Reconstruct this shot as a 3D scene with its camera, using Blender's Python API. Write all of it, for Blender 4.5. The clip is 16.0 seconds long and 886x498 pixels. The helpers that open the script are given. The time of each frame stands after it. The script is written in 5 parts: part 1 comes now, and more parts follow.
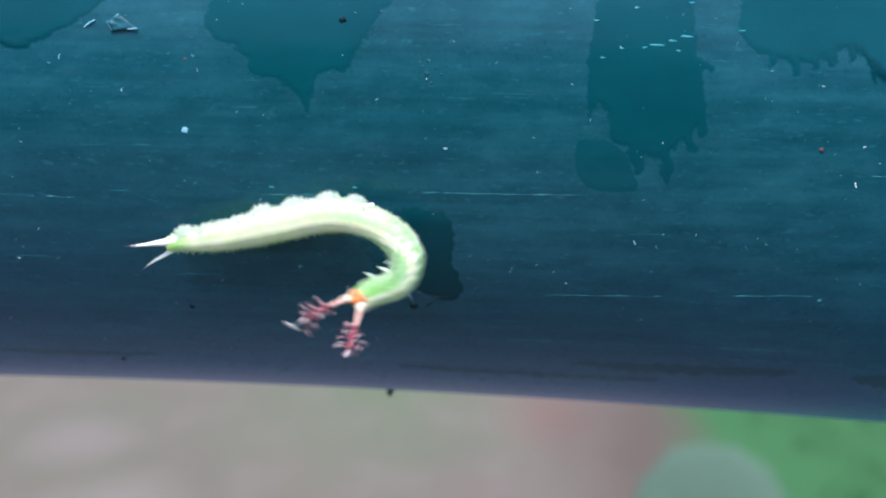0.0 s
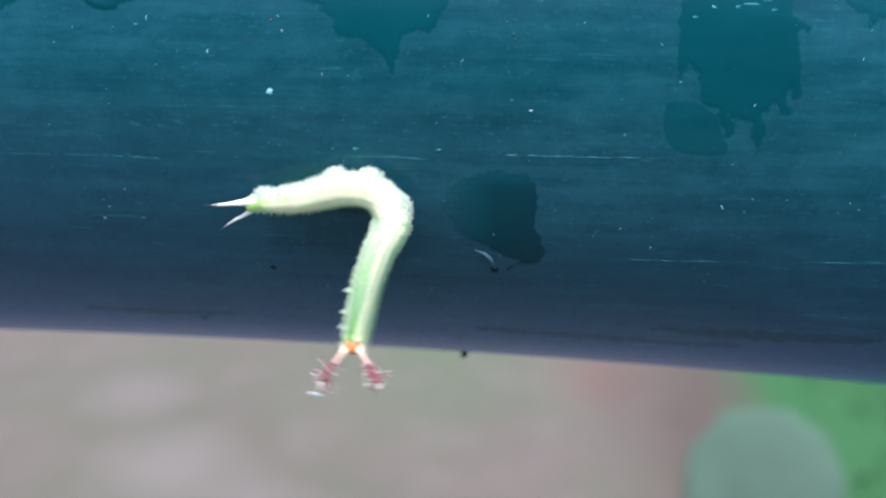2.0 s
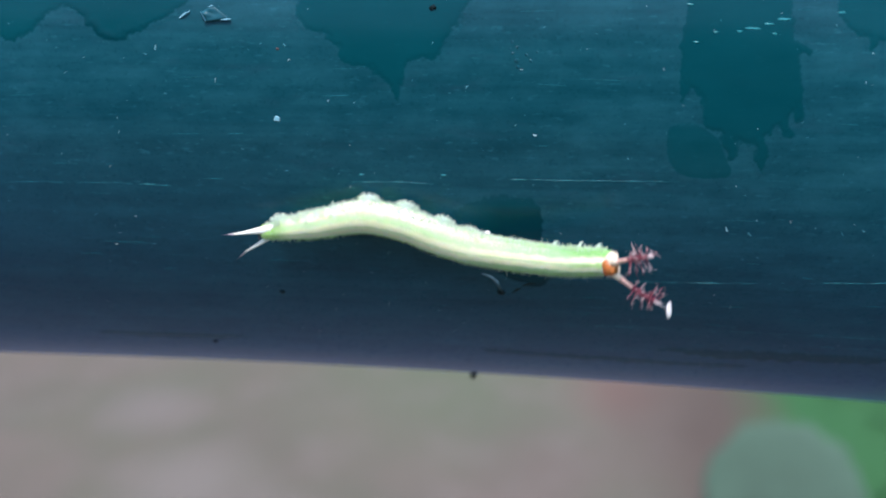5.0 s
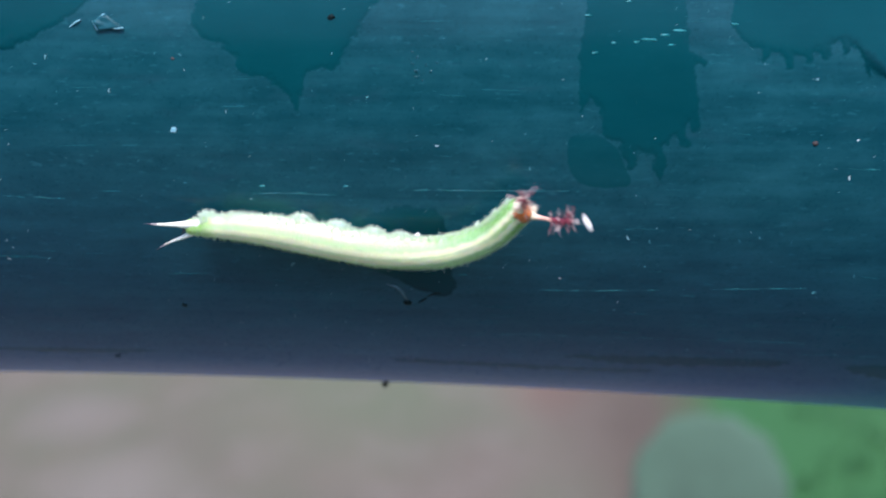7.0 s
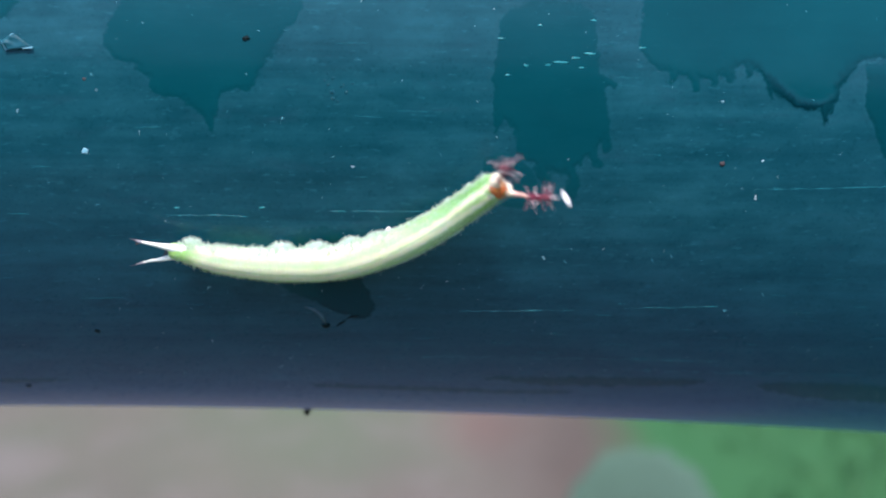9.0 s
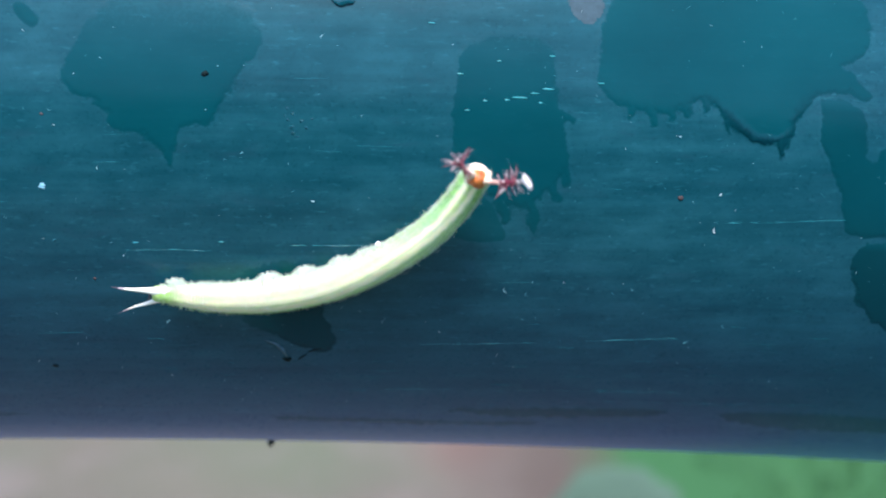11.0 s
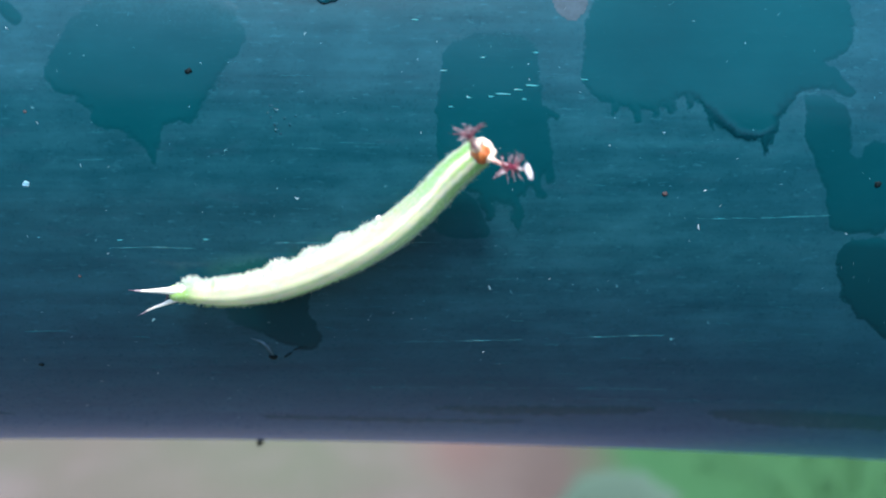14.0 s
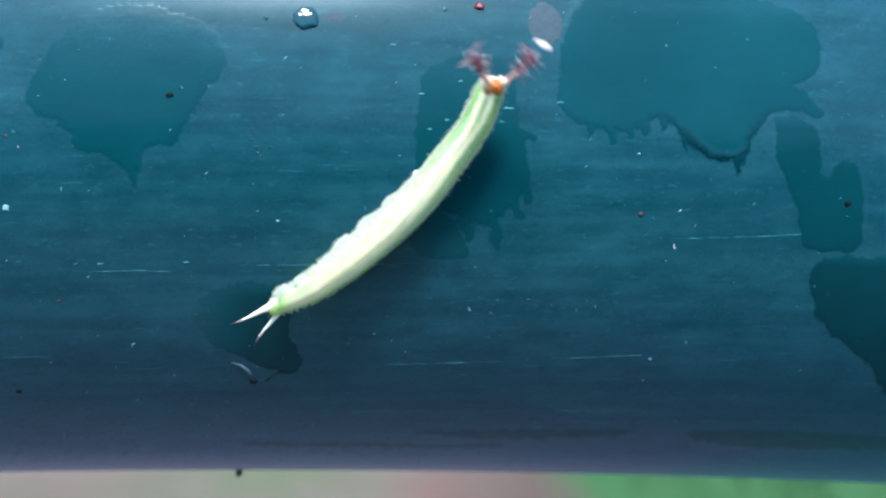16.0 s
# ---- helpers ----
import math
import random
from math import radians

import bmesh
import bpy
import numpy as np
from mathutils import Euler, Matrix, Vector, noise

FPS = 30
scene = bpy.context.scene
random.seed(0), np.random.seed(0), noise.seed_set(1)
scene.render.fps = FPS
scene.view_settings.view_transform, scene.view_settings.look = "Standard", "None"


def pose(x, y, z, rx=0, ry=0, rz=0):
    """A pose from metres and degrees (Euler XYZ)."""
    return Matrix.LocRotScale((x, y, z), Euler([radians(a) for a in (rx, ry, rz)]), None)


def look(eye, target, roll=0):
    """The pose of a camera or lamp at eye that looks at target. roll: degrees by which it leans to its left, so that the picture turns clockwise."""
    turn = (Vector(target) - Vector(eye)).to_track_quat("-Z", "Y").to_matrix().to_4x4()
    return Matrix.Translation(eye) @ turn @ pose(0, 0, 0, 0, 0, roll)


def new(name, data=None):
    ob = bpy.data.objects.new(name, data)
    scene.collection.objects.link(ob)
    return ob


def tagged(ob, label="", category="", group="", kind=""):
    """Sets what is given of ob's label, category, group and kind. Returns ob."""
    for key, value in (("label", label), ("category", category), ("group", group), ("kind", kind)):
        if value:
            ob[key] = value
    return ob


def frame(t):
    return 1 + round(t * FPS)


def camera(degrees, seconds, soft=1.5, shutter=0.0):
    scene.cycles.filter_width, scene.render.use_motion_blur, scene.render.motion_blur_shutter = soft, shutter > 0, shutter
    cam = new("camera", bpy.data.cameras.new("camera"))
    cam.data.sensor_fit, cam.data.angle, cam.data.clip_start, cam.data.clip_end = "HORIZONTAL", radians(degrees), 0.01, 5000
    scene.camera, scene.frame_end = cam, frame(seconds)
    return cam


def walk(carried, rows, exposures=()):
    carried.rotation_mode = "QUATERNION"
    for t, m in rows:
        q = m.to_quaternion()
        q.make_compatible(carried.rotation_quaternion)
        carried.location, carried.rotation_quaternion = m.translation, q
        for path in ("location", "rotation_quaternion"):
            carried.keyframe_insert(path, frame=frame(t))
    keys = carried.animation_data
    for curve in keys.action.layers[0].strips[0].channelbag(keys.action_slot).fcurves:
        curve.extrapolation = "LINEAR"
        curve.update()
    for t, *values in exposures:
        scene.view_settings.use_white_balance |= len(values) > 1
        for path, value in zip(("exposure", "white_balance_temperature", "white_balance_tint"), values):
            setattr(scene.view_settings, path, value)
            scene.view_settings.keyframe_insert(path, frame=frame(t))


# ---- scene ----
RAIL_Z = 1.0          # height of the rail's axis over the ground
RAIL_R = 0.045        # radius of the rail
SLOPE, BEND = -0.038, 1.85


# ---- camera ----
cam = camera(48.0, 16.0, soft=2.0, shutter=0.9)
cam.data.dof.use_dof = True
cam.data.dof.focus_distance = 0.100
cam.data.dof.aperture_fstop = 18.0
walk(cam, [
    (0, pose(-0.00110, -0.14241, 1.02242, 71.120, -0.584, 1.553)),
    (0.5, pose(-0.00043, -0.14213, 1.02311, 70.371, -0.600, 2.460)),
    (1, pose(-0.00266, -0.14147, 1.02364, 70.543, -0.416, 3.033)),
    (1.5, pose(-0.00444, -0.14138, 1.02362, 69.727, -0.026, 3.916)),
    (2, pose(-0.00442, -0.14190, 1.02252, 68.788, -0.022, 4.474)),
    (2.5, pose(-0.00485, -0.14243, 1.02213, 68.262, 0.298, 4.753)),
    (3, pose(-0.00421, -0.14213, 1.02303, 67.966, 0.589, 4.926)),
    (3.2, pose(-0.00269, -0.14175, 1.02394, 67.821, 0.981, 6.189)),
    (5.3, pose(-0.00381, -0.14234, 1.02378, 69.705, 0.589, 4.552)),
    (5.5, pose(-0.00434, -0.14151, 1.02392, 69.559, 0.603, 3.336)),
    (6, pose(-0.00208, -0.14181, 1.02389, 69.484, 0.253, 2.703)),
    (6.5, pose(-0.00096, -0.14162, 1.02421, 69.003, 0.105, 2.122)),
    (7, pose(-0.00062, -0.14108, 1.02472, 69.508, -0.035, 1.214)),
    (7.5, pose(-0.00063, -0.14119, 1.02520, 69.910, -0.225, 0.418)),
    (8, pose(0.00011, -0.14132, 1.02426, 70.791, -0.381, -0.513)),
    (8.5, pose(0.00069, -0.14152, 1.02338, 71.112, -0.712, -1.490)),
    (9, pose(0.00098, -0.14199, 1.02303, 71.803, -0.868, -2.584)),
    (9.5, pose(0.00119, -0.14175, 1.02417, 72.407, -0.870, -2.840)),
    (10, pose(0.00148, -0.14147, 1.02459, 72.661, -1.065, -3.424)),
    (12.3, pose(0.00388, -0.14181, 1.02487, 73.251, -1.237, -4.144)),
    (12.5, pose(0.00385, -0.14145, 1.02428, 74.017, -1.259, -4.351)),
    (13, pose(0.00303, -0.14136, 1.02525, 73.758, -1.413, -5.184)),
    (13.5, pose(0.00398, -0.14162, 1.02450, 73.238, -1.285, -5.066)),
    (14, pose(0.00431, -0.14201, 1.02394, 73.109, -0.953, -3.890)),
    (14.5, pose(0.00295, -0.14222, 1.02322, 73.976, -1.091, -4.277)),
    (15, pose(0.00265, -0.14272, 1.02315, 74.893, -1.121, -4.712)),
    (15.5, pose(0.00277, -0.14292, 1.02277, 74.751, -1.103, -4.997)),
    (16, pose(0.00369, -0.14349, 1.02175, 75.768, -0.846, -5.439)),
], exposures=[(0, 1.26), (0.5, 1.36), (2, 1.34), (3, 1.02), (5.3, 0.92), (6.5, 0.92), (7, 1.00), (8, 1.08), (9, 1.10), (10, 1.33), (12.5, 1.33), (16, 1.35)])

# ---- world, sun, exposure ----
world = bpy.data.worlds.new("sky")
scene.world = world
world.use_nodes = True
sky = world.node_tree.nodes.new("ShaderNodeTexSky")
sky.sky_type, sky.sun_disc = "NISHITA", False
sky.sun_elevation, sky.sun_rotation = radians(66), radians(190)
sky.dust_density, sky.ozone_density = 1.0, 2.0
world.node_tree.links.new(sky.outputs[0], world.node_tree.nodes["Background"].inputs[0])
world.node_tree.nodes["Background"].inputs[1].default_value = 0.15
sun = new("sun", bpy.data.lights.new("sun", "SUN"))
sun.data.energy, sun.data.angle, sun.data.color = 2.6, radians(18), (1.0, 0.98, 0.95)
sun.matrix_world = look((-0.12, -0.66, 1.55), (0, 0, 0))


# ---- materials ----
def material(name):
    m = bpy.data.materials.new(name)
    m.use_nodes = True
    nt = m.node_tree
    return m, nt, nt.nodes["Principled BSDF"]


def node(nt, kind, **values):
    n = nt.nodes.new(kind)
    for key, value in values.items():
        n.inputs[key.replace("_", " ")].default_value = value
    return n


def mapped(nt, scale, source="Object"):
    tex = nt.nodes.new("ShaderNodeTexCoord")
    mp = node(nt, "ShaderNodeMapping", Scale=scale)
    nt.links.new(tex.outputs[source], mp.inputs["Vector"])
    return mp.outputs[0]


def noise_tex(nt, vector, scale, detail=4.0, rough=0.55):
    n = node(nt, "ShaderNodeTexNoise", Scale=scale, Detail=detail, Roughness=rough)
    nt.links.new(vector, n.inputs["Vector"])
    return n.outputs["Fac"]


def ramp(nt, fac, stops):
    r = nt.nodes.new("ShaderNodeValToRGB")
    els = r.color_ramp.elements
    while len(els) < len(stops):
        els.new(0.5)
    for e, (p, c) in zip(els, stops):
        e.position, e.color = p, (*c, 1.0)
    nt.links.new(fac, r.inputs[0])
    return r.outputs[0]


def mix(nt, fac, a, b, blend="MIX"):
    m = nt.nodes.new("ShaderNodeMix")
    m.data_type, m.blend_type = "RGBA", blend
    for socket, value in ((m.inputs[0], fac), (m.inputs[6], a), (m.inputs[7], b)):
        if isinstance(value, (int, float)):
            socket.default_value = value
        elif isinstance(value, tuple):
            socket.default_value = (*value, 1.0)
        else:
            nt.links.new(value, socket)
    return m.outputs[2]


def bump(nt, bsdf, height, strength, distance):
    b = node(nt, "ShaderNodeBump", Strength=strength, Distance=distance)
    nt.links.new(height, b.inputs["Height"])
    nt.links.new(b.outputs[0], bsdf.inputs["Normal"])


def plain(name, colour, rough=0.5, vary=0.25, scale=800.0, **extra):
    """A surface of one colour with a little mottling."""
    m, nt, bsdf = material(name)
    v = mapped(nt, (1, 1, 1))
    f = noise_tex(nt, v, scale)
    dark = tuple(c * (1 - vary) for c in colour)
    lite = tuple(min(1, c * (1 + vary)) for c in colour)
    nt.links.new(ramp(nt, f, [(0.3, dark), (0.7, lite)]), bsdf.inputs["Base Color"])
    bsdf.inputs["Roughness"].default_value = rough
    for key, value in extra.items():
        bsdf.inputs[key.replace("_", " ")].default_value = value
    return m


def rail_paint(name, wet=False):
    """Teal paint under a thin, patchy film of dust; where water lies on it the dust is gone and the paint shows deep and clear."""
    m, nt, bsdf = material(name)
    streak = noise_tex(nt, mapped(nt, (30, 700, 700)), 1.0, 5.0, 0.62)
    broad = noise_tex(nt, mapped(nt, (25, 210, 210)), 1.0, 4.0, 0.55)
    mottle = noise_tex(nt, mapped(nt, (210, 420, 420)), 1.0, 6.0, 0.62)
    cloud = noise_tex(nt, mapped(nt, (60, 90, 90)), 1.0, 3.0, 0.5)
    grain = noise_tex(nt, mapped(nt, (1, 1, 1)), 2600.0, 3.0, 0.6)
    paint = ramp(nt, streak, [(0.3, (0.0003, 0.035, 0.047)), (0.7, (0.0006, 0.044, 0.060))])
    film = mix(nt, 0.55, mix(nt, 0.45, streak, broad), mottle)
    wipe = noise_tex(nt, mapped(nt, (40, 380, 380)), 1.0, 6.0, 0.7)
    film = mix(nt, 0.25, film, wipe)
    dusty = mix(nt, ramp(nt, film, [(0.38, (0.08,) * 3), (0.50, (0.45,) * 3), (0.62, (0.92,) * 3)]), paint, (0.014, 0.094, 0.124))
    col = mix(nt, ramp(nt, cloud, [(0.3, (0.5,) * 3), (0.7, (1.0,) * 3)]), paint, dusty)
    flecks = noise_tex(nt, mapped(nt, (700, 2400, 2400)), 1.0, 3.0, 0.6)
    col = mix(nt, ramp(nt, flecks, [(0.60, (0, 0, 0)), (0.74, (0.55,) * 3)]), col, (0.018, 0.116, 0.152))
    col = mix(nt, ramp(nt, noise_tex(nt, mapped(nt, (160, 700, 700)), 1.0, 5.0, 0.7), [(0.56, (0, 0, 0)), (0.72, (0.35,) * 3)]), col, (0.012, 0.050, 0.074))
    gloss = ramp(nt, grain, [(0.35, (0.26,) * 3), (0.7, (0.38,) * 3)])
    bsdf.inputs["Specular IOR Level"].default_value = 0.12
    # blue tint cools the grey reflections of sky and ground
    bsdf.inputs["Specular Tint"].default_value = (0.30, 0.72, 1.0, 1.0)
    bsdf.inputs["Coat Weight"].default_value = 0.34
    bsdf.inputs["Coat Roughness"].default_value = 0.2
    # blue-tinted sheen stands in for bluish light reflected low on the rail
    bsdf.inputs["Sheen Weight"].default_value = 0.42
    bsdf.inputs["Sheen Roughness"].default_value = 0.47
    bsdf.inputs["Sheen Tint"].default_value = (0.12, 0.32, 0.95, 1.0)
    if wet:
        shore, water = nt.nodes.new("ShaderNodeAttribute"), nt.nodes.new("ShaderNodeAttribute")
        shore.attribute_name, water.attribute_name = "shore", "water"
        edge = mix(nt, 0.10, shore.outputs["Color"], noise_tex(nt, mapped(nt, (1, 1, 1)), 1300.0, 4.0))
        inside = ramp(nt, edge, [(0.455, (0, 0, 0)), (0.555, (1, 1, 1))])
        k = mix(nt, 1.0, inside, ramp(nt, water.outputs["Color"], [(0.0, (0, 0, 0)), (0.5, (0.86,) * 3)]), "MULTIPLY")
        deep = ramp(nt, cloud, [(0.3, (0.0005, 0.042, 0.055)), (0.7, (0.0006, 0.057, 0.073))])
        col = mix(nt, k, col, deep)
        gloss = mix(nt, k, gloss, (0.2, 0.2, 0.2))
        # dark reflection in swollen rims and the darkest patches, put into the colour
        thick = ramp(nt, water.outputs["Color"], [(0.5, (0, 0, 0)), (1.0, (1, 1, 1))])
        col = mix(nt, mix(nt, 1.0, inside, thick, "MULTIPLY"), col, (0.0003, 0.013, 0.020))
        for socket, dry, soaked in (("Sheen Weight", 0.42, 0.08), ("Coat Weight", 0.34, 0.12), ("Coat Roughness", 0.2, 0.15)):
            nt.links.new(mix(nt, k, (dry,) * 3, (soaked,) * 3), bsdf.inputs[socket])
    nt.links.new(col, bsdf.inputs["Base Color"])
    nt.links.new(gloss, bsdf.inputs["Roughness"])
    bump(nt, bsdf, mix(nt, 0.4, streak, mottle), 0.12, 0.0002)
    return m


def skin():
    """Caterpillar skin: pale stripes along a green body, by the angle round the body and the way along it."""
    m, nt, bsdf = material("caterpillar skin")
    tex = nt.nodes.new("ShaderNodeTexCoord")
    sep = nt.nodes.new("ShaderNodeSeparateXYZ")
    nt.links.new(tex.outputs["Object"], sep.inputs[0])
    ax = node(nt, "ShaderNodeMath")
    ax.operation = "ABSOLUTE"
    nt.links.new(sep.outputs["X"], ax.inputs[0])
    at = node(nt, "ShaderNodeMath")
    at.operation = "ARCTAN2"
    nt.links.new(ax.outputs[0], at.inputs[0])
    nt.links.new(sep.outputs["Y"], at.inputs[1])
    along = nt.nodes.new("ShaderNodeAttribute")
    along.attribute_name = "along"
    far = node(nt, "ShaderNodeMath")
    far.operation = "MULTIPLY"
    nt.links.new(along.outputs["Fac"], far.inputs[0])
    far.inputs[1].default_value = 0.037
    run = nt.nodes.new("ShaderNodeCombineXYZ")
    for key in "XY":
        nt.links.new(sep.outputs[key], run.inputs[key])
    nt.links.new(far.outputs[0], run.inputs["Z"])
    on_body = run.outputs[0]
    wob = noise_tex(nt, on_body, 900.0, 3.0)
    ws = node(nt, "ShaderNodeMath")
    ws.operation = "MULTIPLY_ADD"
    nt.links.new(wob, ws.inputs[0])
    ws.inputs[1].default_value, ws.inputs[2].default_value = 0.10, -0.05
    ad = node(nt, "ShaderNodeMath")
    ad.operation = "DIVIDE"
    nt.links.new(at.outputs[0], ad.inputs[0])
    ad.inputs[1].default_value = math.pi
    su = node(nt, "ShaderNodeMath")
    nt.links.new(ad.outputs[0], su.inputs[0])
    nt.links.new(ws.outputs[0], su.inputs[1])
    # pale flank stops also painted brighter, to lift the shaded lower side
    rear = ramp(nt, su.outputs[0], [(0.0, (0.66, 0.78, 0.42)), (0.012, (0.68, 0.79, 0.44)), (0.045, (0.88, 0.90, 0.59)), (0.13, (0.88, 0.90, 0.59)), (0.20, (0.61, 0.80, 0.44)),
                                    (0.275, (0.63, 0.81, 0.47)), (0.36, (0.94, 0.97, 0.72)), (0.58, (0.95, 0.97, 0.68)), (0.67, (0.44, 0.74, 0.10))])
    front = ramp(nt, su.outputs[0], [(0.0, (0.62, 0.72, 0.42)), (0.012, (0.62, 0.72, 0.42)), (0.04, (0.86, 0.88, 0.58)), (0.105, (0.86, 0.88, 0.58)), (0.17, (0.31, 0.57, 0.26)),
                                     (0.34, (0.27, 0.53, 0.25)), (0.48, (0.22, 0.48, 0.18)), (0.66, (0.17, 0.44, 0.08))])
    grains = nt.nodes.new("ShaderNodeTexVoronoi")
    grains.inputs["Scale"].default_value = 3400.0
    nt.links.new(on_body, grains.inputs["Vector"])
    flank = ramp(nt, su.outputs[0], [(0.16, (0, 0, 0)), (0.24, (0.55,) * 3), (0.55, (0.55,) * 3), (0.75, (0.3,) * 3)])
    dots = ramp(nt, grains.outputs["Distance"], [(0.18, (1, 1, 1)), (0.42, (0, 0, 0))])
    front = mix(nt, mix(nt, 1.0, flank, dots, "MULTIPLY"), front, (0.78, 0.88, 0.66))
    col = mix(nt, ramp(nt, along.outputs["Fac"], [(0.45, (0, 0, 0)), (0.84, (1, 1, 1))]), rear, front)
    col = mix(nt, ramp(nt, along.outputs["Fac"], [(0.02, (1, 1, 1)), (0.07, (0, 0, 0))]), col, (0.36, 0.62, 0.18))
    neck = ramp(nt, su.outputs[0], [(0.0, (0.40, 0.62, 0.24)), (0.03, (0.40, 0.62, 0.24)), (0.085, (0.90, 0.93, 0.66)), (0.14, (0.90, 0.93, 0.66)),
                                    (0.24, (0.20, 0.47, 0.13)), (1.0, (0.20, 0.47, 0.13))])
    col = mix(nt, ramp(nt, along.outputs["Fac"], [(0.84, (0, 0, 0)), (0.95, (1, 1, 1))]), col, neck)
    fine = noise_tex(nt, on_body, 6000.0, 2.0)
    col = mix(nt, ramp(nt, fine, [(0.50, (0, 0, 0)), (0.75, (0.3,) * 3)]), col, (0.80, 0.88, 0.60))
    nt.links.new(col, bsdf.inputs["Base Color"])
    bsdf.inputs["Roughness"].default_value = 0.55
    bsdf.inputs["Subsurface Radius"].default_value = (0.8, 1.0, 0.35)
    bsdf.inputs["Subsurface Scale"].default_value = 0.0004
    nt.links.new(ramp(nt, su.outputs[0], [(0.53, (0.7,) * 3), (0.62, (1, 1, 1))]), bsdf.inputs["Subsurface Weight"])
    bsdf.inputs["Sheen Weight"].default_value = 0.5
    bsdf.inputs["Sheen Roughness"].default_value = 0.5
    bsdf.inputs["Sheen Tint"].default_value = (0.88, 1.0, 0.66, 1.0)
    bump(nt, bsdf, fine, 0.5, 0.00008)
    return m


def bristle_skin(name, colour):
    """Fine hair: half of the light passes through."""
    m, nt, bsdf = material(name)
    bsdf.inputs["Base Color"].default_value, bsdf.inputs["Roughness"].default_value = (*colour, 1), 0.5
    glow = node(nt, "ShaderNodeBsdfTranslucent", Color=(*colour, 1))
    both = node(nt, "ShaderNodeMixShader")
    both.inputs[0].default_value = 0.5
    nt.links.new(bsdf.outputs[0], both.inputs[1])
    nt.links.new(glow.outputs[0], both.inputs[2])
    nt.links.new(both.outputs[0], nt.nodes["Material Output"].inputs["Surface"])
    return m


def ground_paint():
    """Pinkish grey path with a soft brown edge, grass beyond it on one side."""
    m, nt, bsdf = material("path and turf")
    v = mapped(nt, (1, 1, 1))
    sep = nt.nodes.new("ShaderNodeSeparateXYZ")
    nt.links.new(v, sep.inputs[0])
    big = noise_tex(nt, v, 3.5, 3.0)
    fine = noise_tex(nt, v, 60.0, 5.0, 0.65)
    path = mix(nt, ramp(nt, big, [(0.35, (0, 0, 0)), (0.65, (1, 1, 1))]), (0.106, 0.092, 0.072), (0.134, 0.103, 0.086))
    path = mix(nt, ramp(nt, fine, [(0.3, (0, 0, 0)), (0.7, (0.5,) * 3)]), path, (0.092, 0.074, 0.064))
    green = noise_tex(nt, mapped(nt, (1, 1, 1)), 2.1, 2.0)
    path = mix(nt, ramp(nt, green, [(0.45, (0, 0, 0)), (0.7, (0.7,) * 3)]), path, (0.088, 0.092, 0.061))
    for cx, cy, radius, tint in ((-0.2, 1.77, 0.32, (0.094, 0.104, 0.067)), (-0.15, 1.99, 0.16, (0.056, 0.112, 0.040)), (0.21, 1.76, 0.13, (0.128, 0.072, 0.060)), (0.05, 1.45, 0.14, (0.116, 0.088, 0.076)),
                                 (-0.62, 1.36, 0.13, (0.158, 0.134, 0.121)), (-0.78, 1.62, 0.11, (0.144, 0.121, 0.110)), (-0.45, 1.25, 0.10, (0.151, 0.124, 0.113))):
        spot = node(nt, "ShaderNodeVectorMath")
        spot.operation = "DISTANCE"
        nt.links.new(v, spot.inputs[0])
        spot.inputs[1].default_value = (cx, cy, 0)
        path = mix(nt, ramp(nt, spot.outputs["Value"], [(radius * 0.3, (0.75,) * 3), (radius * 1.3, (0, 0, 0))]), path, tint)
    blotch = noise_tex(nt, v, 9.0, 2.0)
    path = mix(nt, ramp(nt, blotch, [(0.48, (0, 0, 0)), (0.70, (0.4,) * 3)]), path, (0.145, 0.120, 0.106))
    turf = mix(nt, ramp(nt, fine, [(0.3, (0, 0, 0)), (0.7, (1, 1, 1))]), (0.014, 0.076, 0.019), (0.026, 0.108, 0.032))
    soil = (0.075, 0.053, 0.043)
    wob = node(nt, "ShaderNodeMath")
    wob.operation = "MULTIPLY_ADD"
    nt.links.new(big, wob.inputs[0])
    wob.inputs[1].default_value = 0.25
    nt.links.new(sep.outputs["X"], wob.inputs[2])
    col = mix(nt, ramp(nt, wob.outputs[0], [(0.27, (0, 0, 0)), (0.49, (1, 1, 1))]), path, soil)
    col = mix(nt, ramp(nt, wob.outputs[0], [(0.50, (0, 0, 0)), (0.66, (1, 1, 1))]), col, turf)
    nt.links.new(col, bsdf.inputs["Base Color"])
    bsdf.inputs["Roughness"].default_value = 0.9
    bump(nt, bsdf, fine, 0.4, 0.01)
    return m


def dust_paint():
    """Dust specks and painted droplet glints of many paleness, each of one tint."""
    m, nt, bsdf = material("pale dust specks and glints")
    geo = nt.nodes.new("ShaderNodeNewGeometry")
    tint = ramp(nt, geo.outputs["Random Per Island"], [(0.0, (0.02, 0.16, 0.22)), (0.5, (0.10, 0.34, 0.42)), (0.8, (0.36, 0.60, 0.68)), (1.0, (0.68, 0.80, 0.84))])
    nt.links.new(tint, bsdf.inputs["Base Color"])
    bsdf.inputs["Roughness"].default_value = 0.6
    bsdf.inputs["Specular IOR Level"].default_value = 0.2
    return m


PAINT, WET, SKIN, GROUND = rail_paint("teal paint, dusty"), rail_paint("teal paint, wet", True), skin(), ground_paint()
HAIR, HAIR_GREEN = bristle_skin("white bristle", (0.80, 0.89, 0.80)), bristle_skin("green bristle", (0.62, 0.84, 0.46))
TAIL_WHITE = plain("white tail horn", (0.90, 0.90, 0.82), 0.45, 0.08)
TAIL_DARK = plain("dark horn tip", (0.07, 0.055, 0.08), 0.4)
TAIL_GREY = plain("grey horn end", (0.42, 0.38, 0.42), 0.45)
